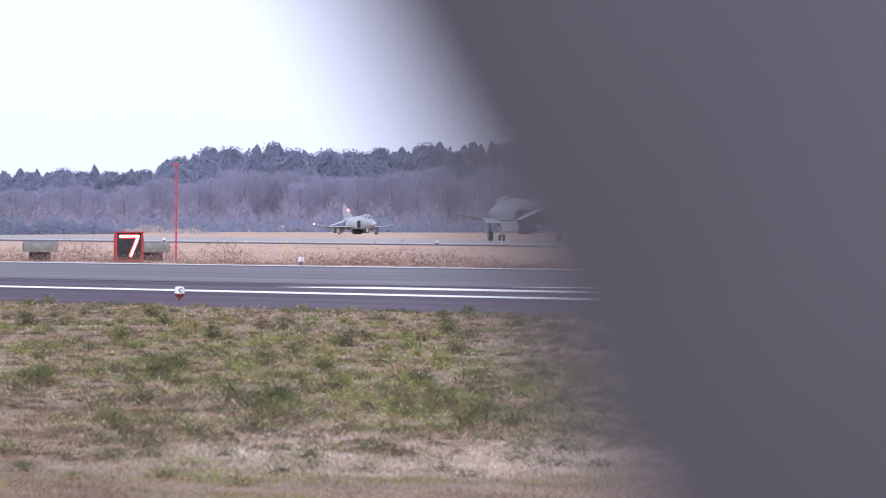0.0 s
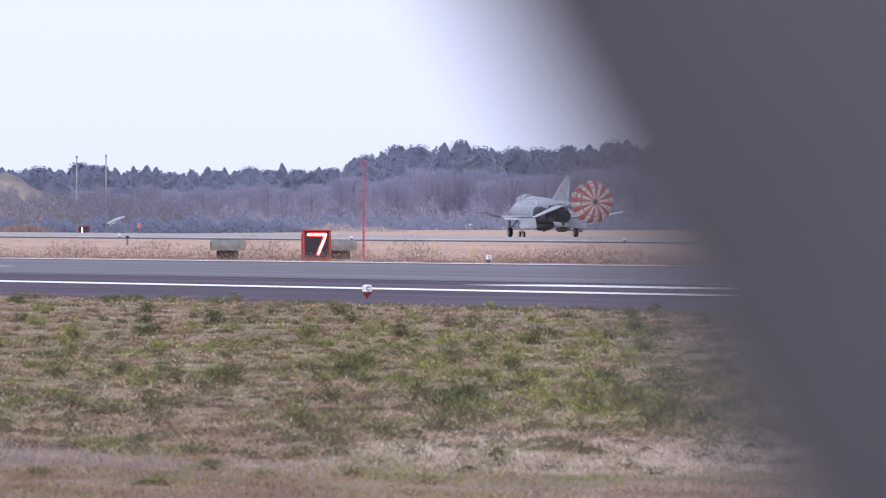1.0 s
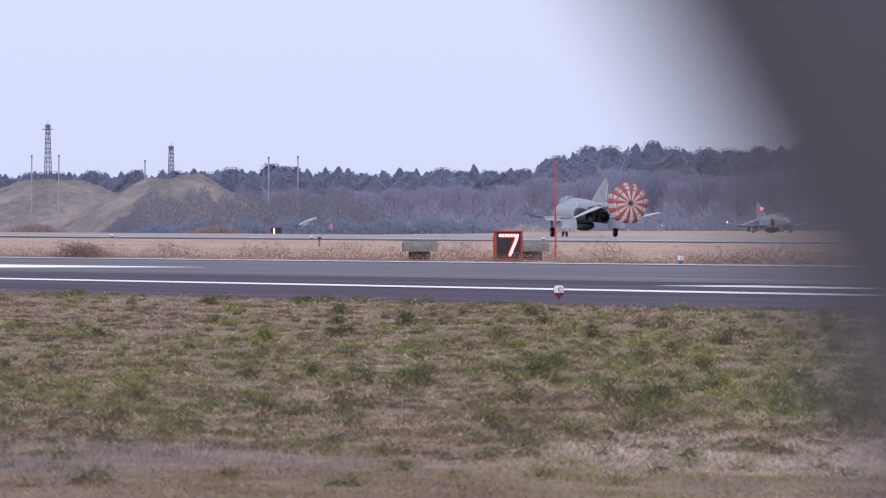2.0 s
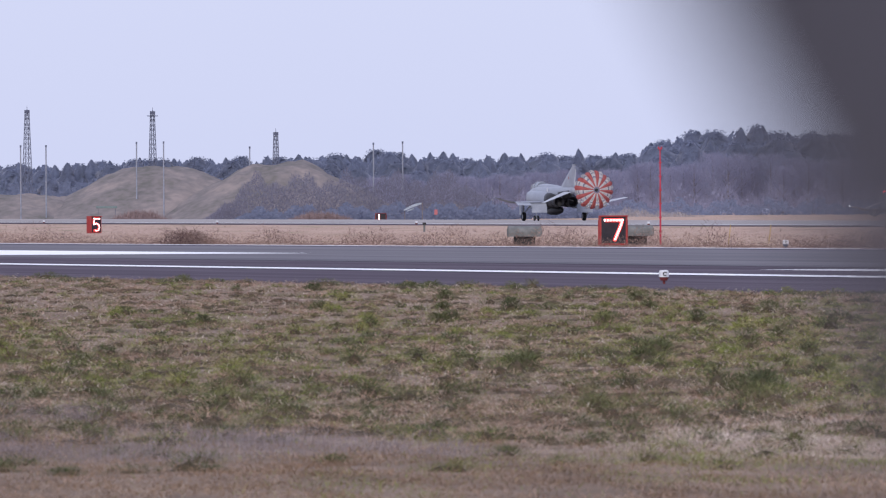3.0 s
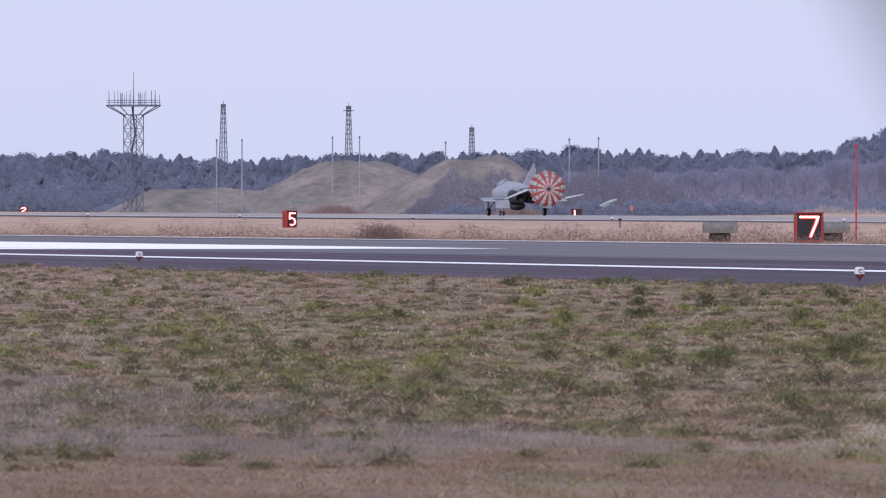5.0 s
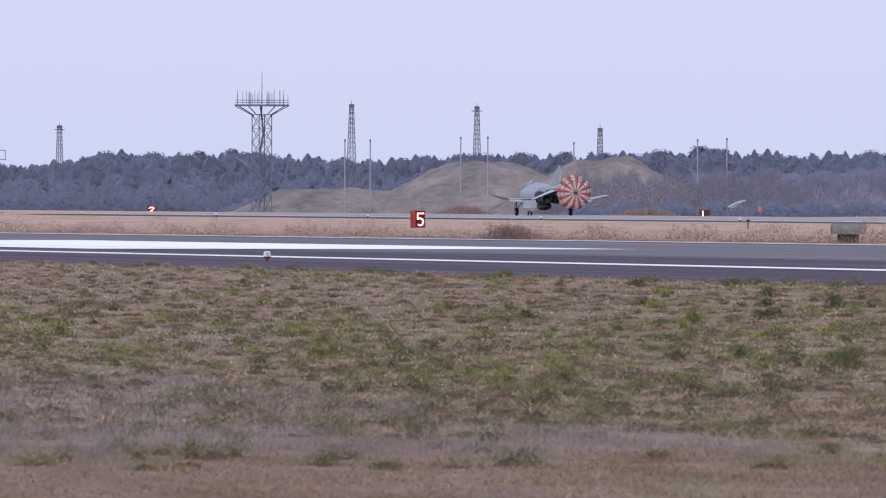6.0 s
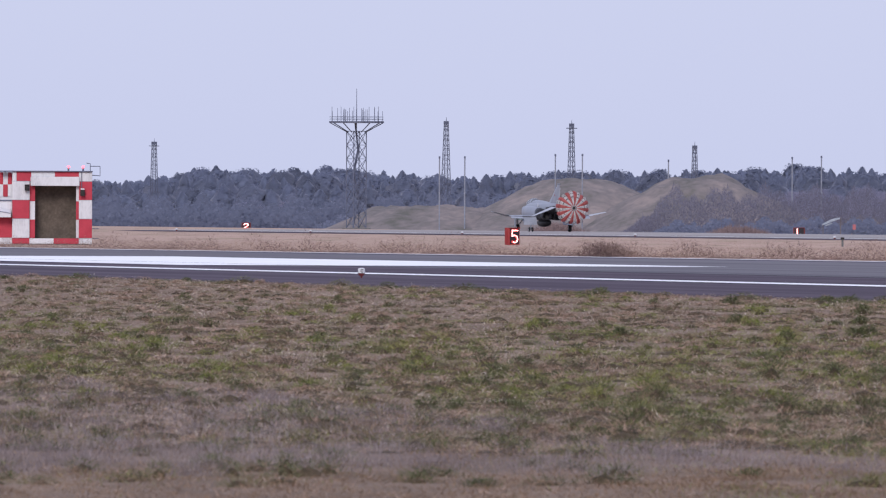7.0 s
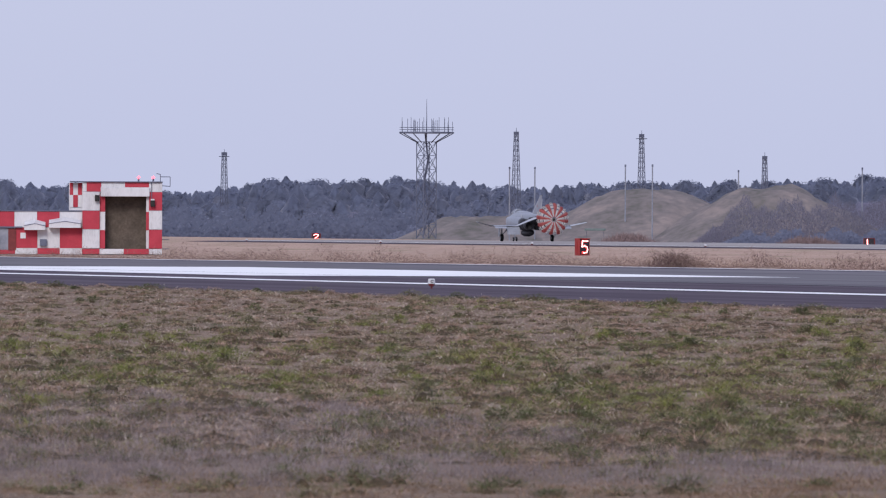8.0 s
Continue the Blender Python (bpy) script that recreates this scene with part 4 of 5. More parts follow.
def crown_conifer(n, h, r):
    def wide(a, t):
        tier = 0.92 + 0.08 * np.cos(t * 30)
        return r * (1 - t) ** 0.72 * tier * (1 + 0.22 * np.sin(3 * a + 9 * t) + 0.14 * np.sin(5 * a - 6 * t))
    t = rng.random(n) ** 0.85
    a = rng.random(n) * 2 * np.pi
    rad = wide(a, t) * (0.90 + 0.22 * rng.random(n))
    c = np.stack([rad * np.cos(a), rad * np.sin(a), h * (0.12 + 0.88 * t)], 1)
    core = skin(lambda b, u: 0.94 * wide(b, u * 0.97), h * (0.12 + 0.86 * np.linspace(0, 1, 14)))
    return joined(core, tufts(c, (0.10 + 0.11 * rng.random(n)) * (1.1 - 0.35 * t), np.stack([np.cos(a), np.sin(a), np.full(n, 0.55)], 1)))


def crown_broad(n, h, r):
    def wide(a, t):
        return r * np.sin(np.pi * (0.10 + 0.86 * t)) ** 0.6 * (0.85 + 0.18 * np.sin(3 * a + 8 * t) + 0.12 * np.sin(5 * a - 13 * t) + 0.10 * np.sin(8 * a + 21 * t))
    t = rng.random(n)
    a = rng.random(n) * 2 * np.pi
    rad = wide(a, t) * (0.90 + 0.22 * rng.random(n))
    c = np.stack([rad * np.cos(a), rad * np.sin(a), h * (0.16 + 0.82 * t)], 1) + 0.15 * rng.normal(size=(n, 3))
    core = skin(lambda b, u: 0.94 * wide(b, u), h * (0.16 + 0.80 * np.linspace(0, 1, 15)), 15)
    return joined(core, tufts(c, 0.10 + 0.11 * rng.random(n), np.stack([np.cos(a), np.sin(a), 1.6 * t - 0.3], 1)))


def crown_bare(n, h, r):
    """Fine bare twigs that fan up and outwards."""
    t = rng.random(n)
    a = rng.random(n) * 2 * np.pi
    rad = r * (0.25 + 0.75 * np.sin(np.pi * (0.15 + 0.72 * t))) * np.sqrt(rng.random(n))
    c = np.stack([rad * np.cos(a), rad * np.sin(a), h * (0.10 + 0.86 * t)], 1)
    d = np.stack([np.cos(a) * 0.6, np.sin(a) * 0.6, 0.5 + rng.random(n)], 1) + rng.normal(size=(n, 3)) * 0.6
    ln = (0.25 + 0.45 * rng.random(n))[:, None]
    w = np.stack([-np.sin(a), np.cos(a), rng.normal(size=n) * 0.3], 1) * 0.026
    v = np.stack([c - w, c + w, c + d * ln], 1)
    return v.reshape(-1, 3), np.arange(3 * n).reshape(-1, 3)


def limbs(bm, h, r, count, base):
    for k in range(count):
        a, z = 2.4 * k + 0.3, h * (base + 0.5 * k / count)
        out = r * (0.7 - 0.55 * k / count)
        rod(bm, (0, 0, z), (out * math.cos(a), out * math.sin(a), z + h * 0.16), 0.07 + 0.05 * (1 - k / count), 0.03, n=5)
    return bm


def tree(name, crown, mat, h, r, label, category, group, limb=(6, 0.3)):
    ob = thing(name, 0, 0, 0, 0, label, category, group)
    trunk = bmesh.new()
    rod(trunk, (0, 0, -0.3), (0.05, 0, h * 0.5), 0.26, 0.16, n=7)
    rod(trunk, (0.05, 0, h * 0.5), (0.0, 0.05, h * 0.93), 0.16, 0.04, n=6)
    part("trunk", limbs(trunk, h, r, *limb), M_bark, ob)
    c = new("crown", numpy_mesh("crown", *crown, mat))
    c.data.polygons.foreach_set("use_smooth", [True] * len(c.data.polygons))
    c.parent = ob
    return ob


conifers = [tree("conifer_tree", crown_conifer(1900, 12.0, rr), M_conifer, 12.0, rr, "tall conifer in the wood behind the airfield, haze blue in its colour", "tree", "wood behind the airfield") for rr in (2.9, 3.5, 4.1)]
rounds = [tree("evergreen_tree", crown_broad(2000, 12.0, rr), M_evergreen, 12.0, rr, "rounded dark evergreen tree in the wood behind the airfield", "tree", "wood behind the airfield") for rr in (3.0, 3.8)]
bares = [tree("bare_tree", crown_bare(5200, 10.0, rr), M_twig, 10.0, rr, "bare winter tree with haze lilac in its twig colour", "tree", "bare trees before the wood", (9, 0.15)) for rr in (2.6, 3.3, 3.9)]
SKYLINE_AZ = [7.6, 8.16, 8.3, 8.95, 9.1, 9.3, 9.45, 10.1, 10.4, 10.8, 11.4, 11.9, 12.2, 12.5, 12.95, 13.1, 13.4, 13.9, 14.3, 14.9, 16.8]
SKYLINE_H = [10.4, 11.0, 10.2, 9.0, 9.6, 11.0, 11.3, 10.7, 10.0, 10.6, 11.0, 11.6, 11.0, 11.2, 11.2, 13.9, 15.4, 14.6, 16.2, 16.4, 16.4]
used = set()


def plant(kind, az, d, h, base_h):
    x, y = spot(az, d)
    s = h / base_h
    m = Matrix.Translation((x, y, float(height(x, y)) - 0.1)) @ Matrix.Rotation(rng.random() * 6.28, 4, "Z")
    if kind.name in used:
        ob = copy_thing(kind, m)
    else:
        ob = kind
        ob.matrix_basis = m
        used.add(kind.name)
    wide = 0.7 + 0.45 * s
    ob.scale = (wide * (0.9 + 0.25 * rng.random()), wide * (0.9 + 0.25 * rng.random()), s)


for row, (d0, step, lo) in enumerate(((2440, 0.052, 0.93), (2390, 0.056, 0.84), (2340, 0.062, 0.66))):
    az = 7.8 + 0.02 * row
    while az < 15.3:
        top = float(np.interp(az, SKYLINE_AZ, SKYLINE_H)) * d0 / 2300
        tall = top * (lo + 0.10 * rng.random() + (0.07 if rng.random() < 0.2 else 0.02)) - 0.55
        kinds = rounds if rng.random() < (0.5 if az < 13 else 0.6) else conifers
        plant(kinds[rng.integers(len(kinds))], az + 0.02 * rng.normal(), d0 + 30 * rng.random(), tall, 12.0)
        az += step * (0.7 + 0.6 * rng.random())
az = 8.9
while az < 15.3:
    top = float(np.interp(az, SKYLINE_AZ, SKYLINE_H))
    frac = np.interp(az, [8.9, 11.3, 11.6, 12.9, 13.3, 16.7], [0.42, 0.45, 0.58, 0.70, 0.66, 0.64])
    if az > 11.3 or rng.random() < 0.12:
        plant(bares[rng.integers(3)], az, 2240 + 60 * rng.random(), top * frac * (0.85 + 0.25 * rng.random()), 10.0)
    if az > 13.3 and rng.random() < 0.03:
        plant(rounds[rng.integers(2)], az, 2230, 5.5 + 3 * rng.random(), 12.0)
    az += 0.062 * (0.6 + 0.8 * rng.random())


def thicket(name, n, az0, az1, d0, d1, low, high, mat, label, size=0.4, skyline=0.0, twigs=False):
    """Undergrowth too dense to count: small leaf pieces under a lumpy top."""
    az = az0 + (az1 - az0) * rng.random(n)
    d = d0 + (d1 - d0) * rng.random(n)
    x, y = d * np.sin(np.radians(az)), d * np.cos(np.radians(az))
    lump = 0.5 + 0.25 * np.sin(az * 31 + 1.3) + 0.15 * np.sin(az * 83) + 0.12 * np.sin(az * 190 + d * 0.5)
    z = height(x, y) + (low + (high - low) * lump) * rng.random(n)
    taper = np.clip((az - az0) / 0.2, 0.05, 1) * np.clip((az1 - az) / 0.2, 0.05, 1)
    z = height(x, y) + (z - height(x, y)) * taper
    if skyline:
        top = np.interp(az, SKYLINE_AZ, SKYLINE_H) * d / 2300 * (skyline + 0.04 * np.sin(az * 53) + 0.03 * np.sin(az * 131 + 2) + 0.02 * np.sin(az * 340))
        z = height(x, y) + (top - 0.6) * rng.random(n) ** 0.6
    c = np.stack([x, y, z], 1)
    if twigs:
        up = rng.normal(size=(n, 3)) * 0.7 + np.array([0, 0, 1.0])
        w = rng.normal(size=(n, 3)) * 0.024
        v, f = np.stack([c - w, c + w, c + up * size * (0.6 + 0.8 * rng.random((n, 1)))], 1).reshape(-1, 3), np.arange(3 * n).reshape(-1, 3)
    else:
        v, f = tufts(c, size * (0.6 + 0.8 * rng.random(n)), np.tile(np.array([[-0.2, -1.0, 0.5]]), (n, 1)))
    return tagged(new(name, numpy_mesh(name, v, f, mat)), label, "undergrowth", kind="stuff")


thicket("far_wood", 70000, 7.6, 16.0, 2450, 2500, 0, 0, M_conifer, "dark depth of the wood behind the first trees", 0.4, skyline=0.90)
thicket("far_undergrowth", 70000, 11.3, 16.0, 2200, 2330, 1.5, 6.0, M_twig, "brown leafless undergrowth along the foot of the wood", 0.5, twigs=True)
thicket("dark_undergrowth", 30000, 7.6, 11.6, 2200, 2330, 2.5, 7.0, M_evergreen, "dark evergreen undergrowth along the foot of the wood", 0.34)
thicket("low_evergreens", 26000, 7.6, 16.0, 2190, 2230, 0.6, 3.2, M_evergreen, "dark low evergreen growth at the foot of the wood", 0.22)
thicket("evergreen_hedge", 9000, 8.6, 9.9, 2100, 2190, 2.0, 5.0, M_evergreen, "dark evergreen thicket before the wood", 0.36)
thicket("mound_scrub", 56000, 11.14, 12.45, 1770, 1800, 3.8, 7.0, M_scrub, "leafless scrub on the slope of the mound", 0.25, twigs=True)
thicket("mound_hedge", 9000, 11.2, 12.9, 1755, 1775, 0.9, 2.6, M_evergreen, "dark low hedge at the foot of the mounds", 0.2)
M_reed = material("dry_reeds", ((0.18, 0.132, 0.132), (0.25, 0.19, 0.188)), rough=0.95, scale=0.5, grain=3, bump=0, island=0.25, spec=0.1)
thicket("reed_patch", 16000, 10.70, 11.02, 1660, 1690, 2.4, 3.2, M_reed, "reddish dry reeds before the mounds", 0.3, twigs=True)
thicket("reed_patch", 9000, 11.50, 11.78, 1660, 1680, 2.1, 2.9, M_reed, "reddish dry reeds before the mounds", 0.3, twigs=True)
thicket("pale_scrub", 5000, 12.75, 13.3, 2000, 2050, 0.5, 1.8, material("pale_twigs", ((0.24, 0.215, 0.22), (0.34, 0.31, 0.31)), rough=0.9, scale=0.5, grain=3, bump=0, island=0.3), "pale leafless scrub at the foot of the wood", 0.3, twigs=True)


# ---- grass ----
def lattice_noise(x, y, seed):
    """Smooth value noise from 0 to 1."""
    xi, yi = np.floor(x).astype(np.int64), np.floor(y).astype(np.int64)
    fx, fy = x - xi, y - yi
    fx, fy = fx * fx * (3 - 2 * fx), fy * fy * (3 - 2 * fy)

    def h(a, b):
        k = (a * 374761393 + b * 668265263 + seed * 974711) & 0x7FFFFFFF
        k = ((k ^ (k >> 13)) * 1274126177) & 0x7FFFFFFF
        return ((k ^ (k >> 16)) & 0xFFFF) / 65535.0
    return (h(xi, yi) * (1 - fx) + h(xi + 1, yi) * fx) * (1 - fy) + (h(xi, yi + 1) * (1 - fx) + h(xi + 1, yi + 1) * fx) * fy


def patches(x, y, seed, sx, sy):
    return 0.6 * lattice_noise(x / sx, y / sy, seed) + 0.4 * lattice_noise(x / sx * 2.7, y / sy * 2.7, seed + 5)


def blades(name, x, y, length, width, lean, mat, label, category, toward=None, bent=True, lift=0.0):
    """Grass blades: bent over in three triangles, or short straight ones in a single triangle."""
    n = len(x)
    a, b = rng.random(n) * 2 * np.pi, rng.random(n) * 2 * np.pi
    if toward is not None:
        b = toward + rng.normal(size=n) * 0.7
    base = np.stack([x, y, height(x, y) + lift], 1)
    w = np.stack([np.cos(a), np.sin(a), np.zeros(n)], 1) * (width / 2)[:, None]
    out = np.stack([np.cos(b), np.sin(b), np.zeros(n)], 1) * (lean * length)[:, None]
    up = np.array([0, 0, 1.0])
    tip = base + out * 1.1 + up * (length * np.clip(1 - 0.35 * lean, 0.15, 1))[:, None]
    if bent:
        mid = base + out * 0.35 + up * (length * 0.6)[:, None]
        v = np.stack([base - w, base + w, mid + w * 0.7, mid - w * 0.7, tip], 1).reshape(-1, 3)
        i = np.arange(n)[:, None] * 5
        f = np.concatenate([i + np.array([[0, 1, 2]]), i + np.array([[0, 2, 3]]), i + np.array([[3, 2, 4]])], 0)
    else:
        v, f = np.stack([base - w, base + w, tip], 1).reshape(-1, 3), np.arange(3 * n).reshape(-1, 3)
    return tagged(new(name, numpy_mesh(name, v, f, mat)), label, category, kind="stuff")


def field(n, d0, d1, az0=7.9, az1=16.7, x_max=60.5):
    az = radians(1) * (az0 + (az1 - az0) * rng.random(n))
    d = d0 * (d1 / d0) ** rng.random(n)
    x, y = d * np.sin(az), d * np.cos(az)
    keep = x < x_max
    return x[keep], y[keep]


M_straw = material("straw_blades", ((0.205, 0.137, 0.100), (0.335, 0.228, 0.168), (0.49, 0.352, 0.266)), rough=0.85, scale=0.35, grain=2.5, bump=0, island=0.42, spec=0.1)
M_green = material("green_blades", ((0.112, 0.132, 0.036), (0.184, 0.208, 0.058), (0.305, 0.275, 0.108)), rough=0.8, scale=0.4, grain=2.5, bump=0, island=0.42, spec=0.1)
M_tuft = material("tuft_blades", ((0.052, 0.064, 0.028), (0.096, 0.110, 0.047), (0.190, 0.176, 0.082)), rough=0.85, scale=0.5, grain=2.5, bump=0, island=0.42, spec=0.2)
M_olive = material("olive_blades", ((0.105, 0.096, 0.050), (0.175, 0.156, 0.084), (0.275, 0.235, 0.140)), rough=0.85, scale=0.45, grain=2.5, bump=0, island=0.42, spec=0.1)
M_stem = material("grey_stems", ((0.15, 0.120, 0.122), (0.235, 0.196, 0.198), (0.345, 0.294, 0.29)), rough=0.9, scale=0.4, grain=2.5, bump=0, island=0.3, spec=0.15)
M_pale = material("pale_blades", ((0.26, 0.20, 0.155), (0.38, 0.305, 0.24), (0.50, 0.41, 0.335)), rough=0.9, scale=0.5, grain=2.5, bump=0, island=0.2, spec=0.1)
M_blanched = material("blanched_blades", ((0.36, 0.285, 0.245), (0.52, 0.425, 0.37), (0.66, 0.56, 0.50)), rough=0.9, scale=0.6, grain=2.5, bump=0, island=0.3, spec=0.1)
M_umber = material("umber_blades", ((0.090, 0.063, 0.045), (0.160, 0.110, 0.078), (0.245, 0.172, 0.122)), rough=0.9, scale=0.5, grain=2.5, bump=0, island=0.25, spec=0.1)
M_rust = material("rusty_grass", ((0.185, 0.120, 0.076), (0.285, 0.190, 0.122)), rough=0.9, scale=0.4, grain=2.5, bump=0, island=0.3, spec=0.15)


humps = []


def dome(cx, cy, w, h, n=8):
    """Lumpy solid domes, one to each clump, that carry its inner shade as dark colour."""
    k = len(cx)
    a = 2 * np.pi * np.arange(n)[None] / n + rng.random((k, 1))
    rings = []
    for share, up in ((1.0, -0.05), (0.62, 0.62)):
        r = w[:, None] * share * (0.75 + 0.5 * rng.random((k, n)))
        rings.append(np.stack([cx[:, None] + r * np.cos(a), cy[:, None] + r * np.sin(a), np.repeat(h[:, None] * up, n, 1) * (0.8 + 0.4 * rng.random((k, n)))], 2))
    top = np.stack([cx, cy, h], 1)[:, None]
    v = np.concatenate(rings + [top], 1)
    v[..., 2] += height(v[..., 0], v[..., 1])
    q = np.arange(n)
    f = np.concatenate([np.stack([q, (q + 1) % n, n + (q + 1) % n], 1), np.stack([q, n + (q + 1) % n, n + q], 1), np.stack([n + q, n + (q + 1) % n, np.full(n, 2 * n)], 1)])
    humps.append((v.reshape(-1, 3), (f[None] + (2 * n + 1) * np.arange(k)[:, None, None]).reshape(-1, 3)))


def hummocks(name, centres, per, wide, high, thin, mat, label, lean=(0.4, 1.3), matted=True):
    """Low domes of matted blades."""
    cx, cy = centres
    cw = wide[0] + (wide[1] - wide[0]) * rng.random(len(cx)) ** 1.6
    ch = (high[0] + (high[1] - high[0]) * rng.random(len(cx)) ** 1.6)
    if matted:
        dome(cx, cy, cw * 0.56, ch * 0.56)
    w, h = np.repeat(cw, per), np.repeat(ch, per)
    ox, oy = rng.normal(size=len(w)) * w * 0.5, rng.normal(size=len(w)) * w * 0.5
    off = np.hypot(ox, oy) / w
    x, y = np.repeat(cx, per) + ox, np.repeat(cy, per) + oy
    lift = 0.85 * h * np.clip(1 - off ** 2, 0, 1) * rng.random(len(w)) ** 0.45
    ln = (0.025 + 0.24 * h) * (0.6 + 0.8 * rng.random(len(w)))
    wd = np.maximum(thin, 4.5e-5 * np.hypot(x, y)) * (0.6 + 0.8 * rng.random(len(w)))
    return blades(name, x, y, ln, wd, lean[0] + lean[1] * rng.random(len(w)), mat, label, "grass", np.arctan2(oy, ox), bent=False, lift=lift)


def polar(x, y):
    return np.hypot(x, y), np.degrees(np.arctan2(x, y))


def swell(x, y):
    """Low swells of the matted turf, a hand high."""
    lump = np.clip(patches(x, y, 31, 0.42, 0.8) - 0.30, 0, 1) / 0.7
    return 0.17 * lump ** 1.2 * (0.35 + patches(x, y, 37, 2.6, 5.0))


def green_here(x, y, loose=0.07):
    """Where the turf is green: a broad belt half-way to the runway, thinning along it."""
    d, az = polar(x, y)
    want = np.interp(d, [84, 98, 118, 135, 185, 215, 260, 330], [0.30, 0.36, 0.48, 0.63, 0.63, 0.45, 0.36, 0.28]) + np.interp(az, [8, 10, 11.2, 12.4, 13.4, 16], [-0.13, -0.09, -0.02, 0.04, 0.09, 0.10])
    want = want - np.where((d < 101) & (az > 12.4), 0.12, 0.0)
    return patches(x, y, 23, 1.1, 5.0) + loose * rng.normal(size=len(x)) < want


def stems_here(x, y, loose=0.06):
    """Where grey leafless stems stand: a belt of the near grass, broader towards the checked building."""
    d, az = polar(x, y)
    far = np.interp(az, [8, 9.6, 10.4, 11.2, 12.2, 12.9], [136, 130, 113, 102, 93, 82])
    want = 0.58 * np.clip((d - 80) / 8, 0.3, 1) * np.clip((far + 8 - d) / 16, 0, 1)
    return patches(x, y, 41, 1.4, 6.0) + loose * rng.normal(size=len(x)) < want


def sward(n, d0=66.0, d1=432.0):
    """The whole near turf, blade by blade: each blade's kind follows the patch in which it grows."""
    az = radians(1) * (7.9 + 8.8 * rng.random(n))
    d = d0 * (d1 / d0) ** (rng.random(n) ** 1.2)
    x, y = d * np.sin(az), d * np.cos(az)
    keep = x < 60.5
    x, y, d, az = x[keep], y[keep], d[keep], np.degrees(az[keep])
    n = len(x)
    tone = patches(x, y, 61, 0.7, 2.6) + 0.10 * rng.normal(size=n)
    pale_belt = (d > 83) & (d < 99) & (az > 12.3 + 0.9 * patches(x, y, 63, 1.2, 6.0))
    kind = np.where(tone < 0.40, 2, np.where(tone > 0.61, 1, 0))
    rusty = (d < 83 + 14 * patches(x, y, 67, 2.0, 5.0)) & (rng.random(n) < np.interp(az, [8, 12.2, 13.2], [0.75, 0.7, 0.35]))
    kind = np.where(rusty, 5, kind)
    kind = np.where(pale_belt & (rng.random(n) < 0.72), 1, kind)
    kind = np.where(stems_here(x, y) & (rng.random(n) < 0.65), 4, kind)
    kind = np.where(green_here(x, y, 0.13) & (kind != 4) & (rng.random(n) < 0.8), 3, kind)
    low = swell(x, y)
    sorts = (("dry_grass", M_straw, 0.030, 0.065, (0.5, 1.3), "dry straw-coloured winter grass"),
             ("bleached_turf", M_pale, 0.028, 0.060, (0.6, 1.4), "pale bleached dry grass"),
             ("dead_grass", M_umber, 0.030, 0.060, (0.5, 1.3), "darker brown dead grass"),
             ("green_grass", M_green, 0.030, 0.065, (0.4, 1.2), "green grass growing in patches through the straw"),
             ("grey_stems", M_stem, 0.045, 0.100, (0.1, 0.7), "pinkish grey dry stems in the near grass"),
             ("rusty_grass", M_rust, 0.018, 0.040, (0.5, 1.4), "rusty brown short grass"))
    for k, (name, mat, a, b, lean, label) in enumerate(sorts):
        p = kind == k
        m = int(p.sum())
        slim = 0.7 if k == 4 else 1.0
        blades(name, x[p], y[p], a + (b - a) * rng.random(m), np.maximum(0.0036, 4.3e-5 * d[p]) * slim * (0.7 + 0.8 * rng.random(m)), lean[0] + lean[1] * rng.random(m), mat, label, "grass", bent=False, lift=low[p] * rng.random(m) ** 0.4)


def chosen(count, d0, d1, mask=None):
    cx, cy = field(count, d0, d1)
    if mask is None:
        return cx, cy
    keep = mask(cx, cy)
    return cx[keep], cy[keep]


def dry_here(a, b):
    return ~green_here(a, b)


def thinning(a, b):
    """Tufts grow sparser towards the runway."""
    return rng.random(len(a)) < np.interp(np.hypot(a, b), [100, 170, 215, 260, 400], [1.0, 0.9, 0.45, 0.2, 0.12])


def pale_belt(a, b):
    return (np.degrees(np.arctan2(a, b)) > 12.5 + 0.9 * patches(a, b, 63, 1.2, 6.0)) & (patches(a, b, 65, 1.6, 5.0) > 0.38)


sward(360000)
sward(140000, 68.0, 112.0)
hummocks("straw_hummocks", chosen(2100, 92, 420), 110, (0.16, 0.46), (0.06, 0.15), 0.0042, M_straw, "matted hummocks of dry straw-coloured grass")
hummocks("pale_hummocks", chosen(900, 96, 420, dry_here), 110, (0.16, 0.42), (0.05, 0.13), 0.0042, M_pale, "pale bleached hummocks of dry grass")
hummocks("brown_hummocks", chosen(1300, 97, 420), 110, (0.16, 0.42), (0.06, 0.14), 0.0045, M_umber, "darker brown hummocks of dead grass")
hummocks("olive_hummocks", chosen(1500, 94, 420), 120, (0.16, 0.44), (0.06, 0.15), 0.0045, M_olive, "olive hummocks of half-dead grass")
hummocks("green_hummocks", chosen(1300, 100, 340, green_here), 150, (0.16, 0.44), (0.06, 0.15), 0.0045, M_green, "green hummocks of growing grass")
hummocks("round_tufts", chosen(330, 100, 330, lambda a, b: (np.degrees(np.arctan2(a, b)) > 10.6 + 2.4 * rng.random(len(a))) & thinning(a, b)), 420, (0.14, 0.26), (0.17, 0.29), 0.005, M_tuft, "large rounded olive grass tufts")
hummocks("grass_tufts", chosen(760, 90, 420, thinning), 200, (0.11, 0.26), (0.09, 0.20), 0.005, M_tuft, "dark olive grass tufts standing out of the turf")
hummocks("bright_tufts", chosen(380, 105, 300, green_here), 220, (0.12, 0.24), (0.11, 0.20), 0.005, M_green, "fresh green grass tufts")
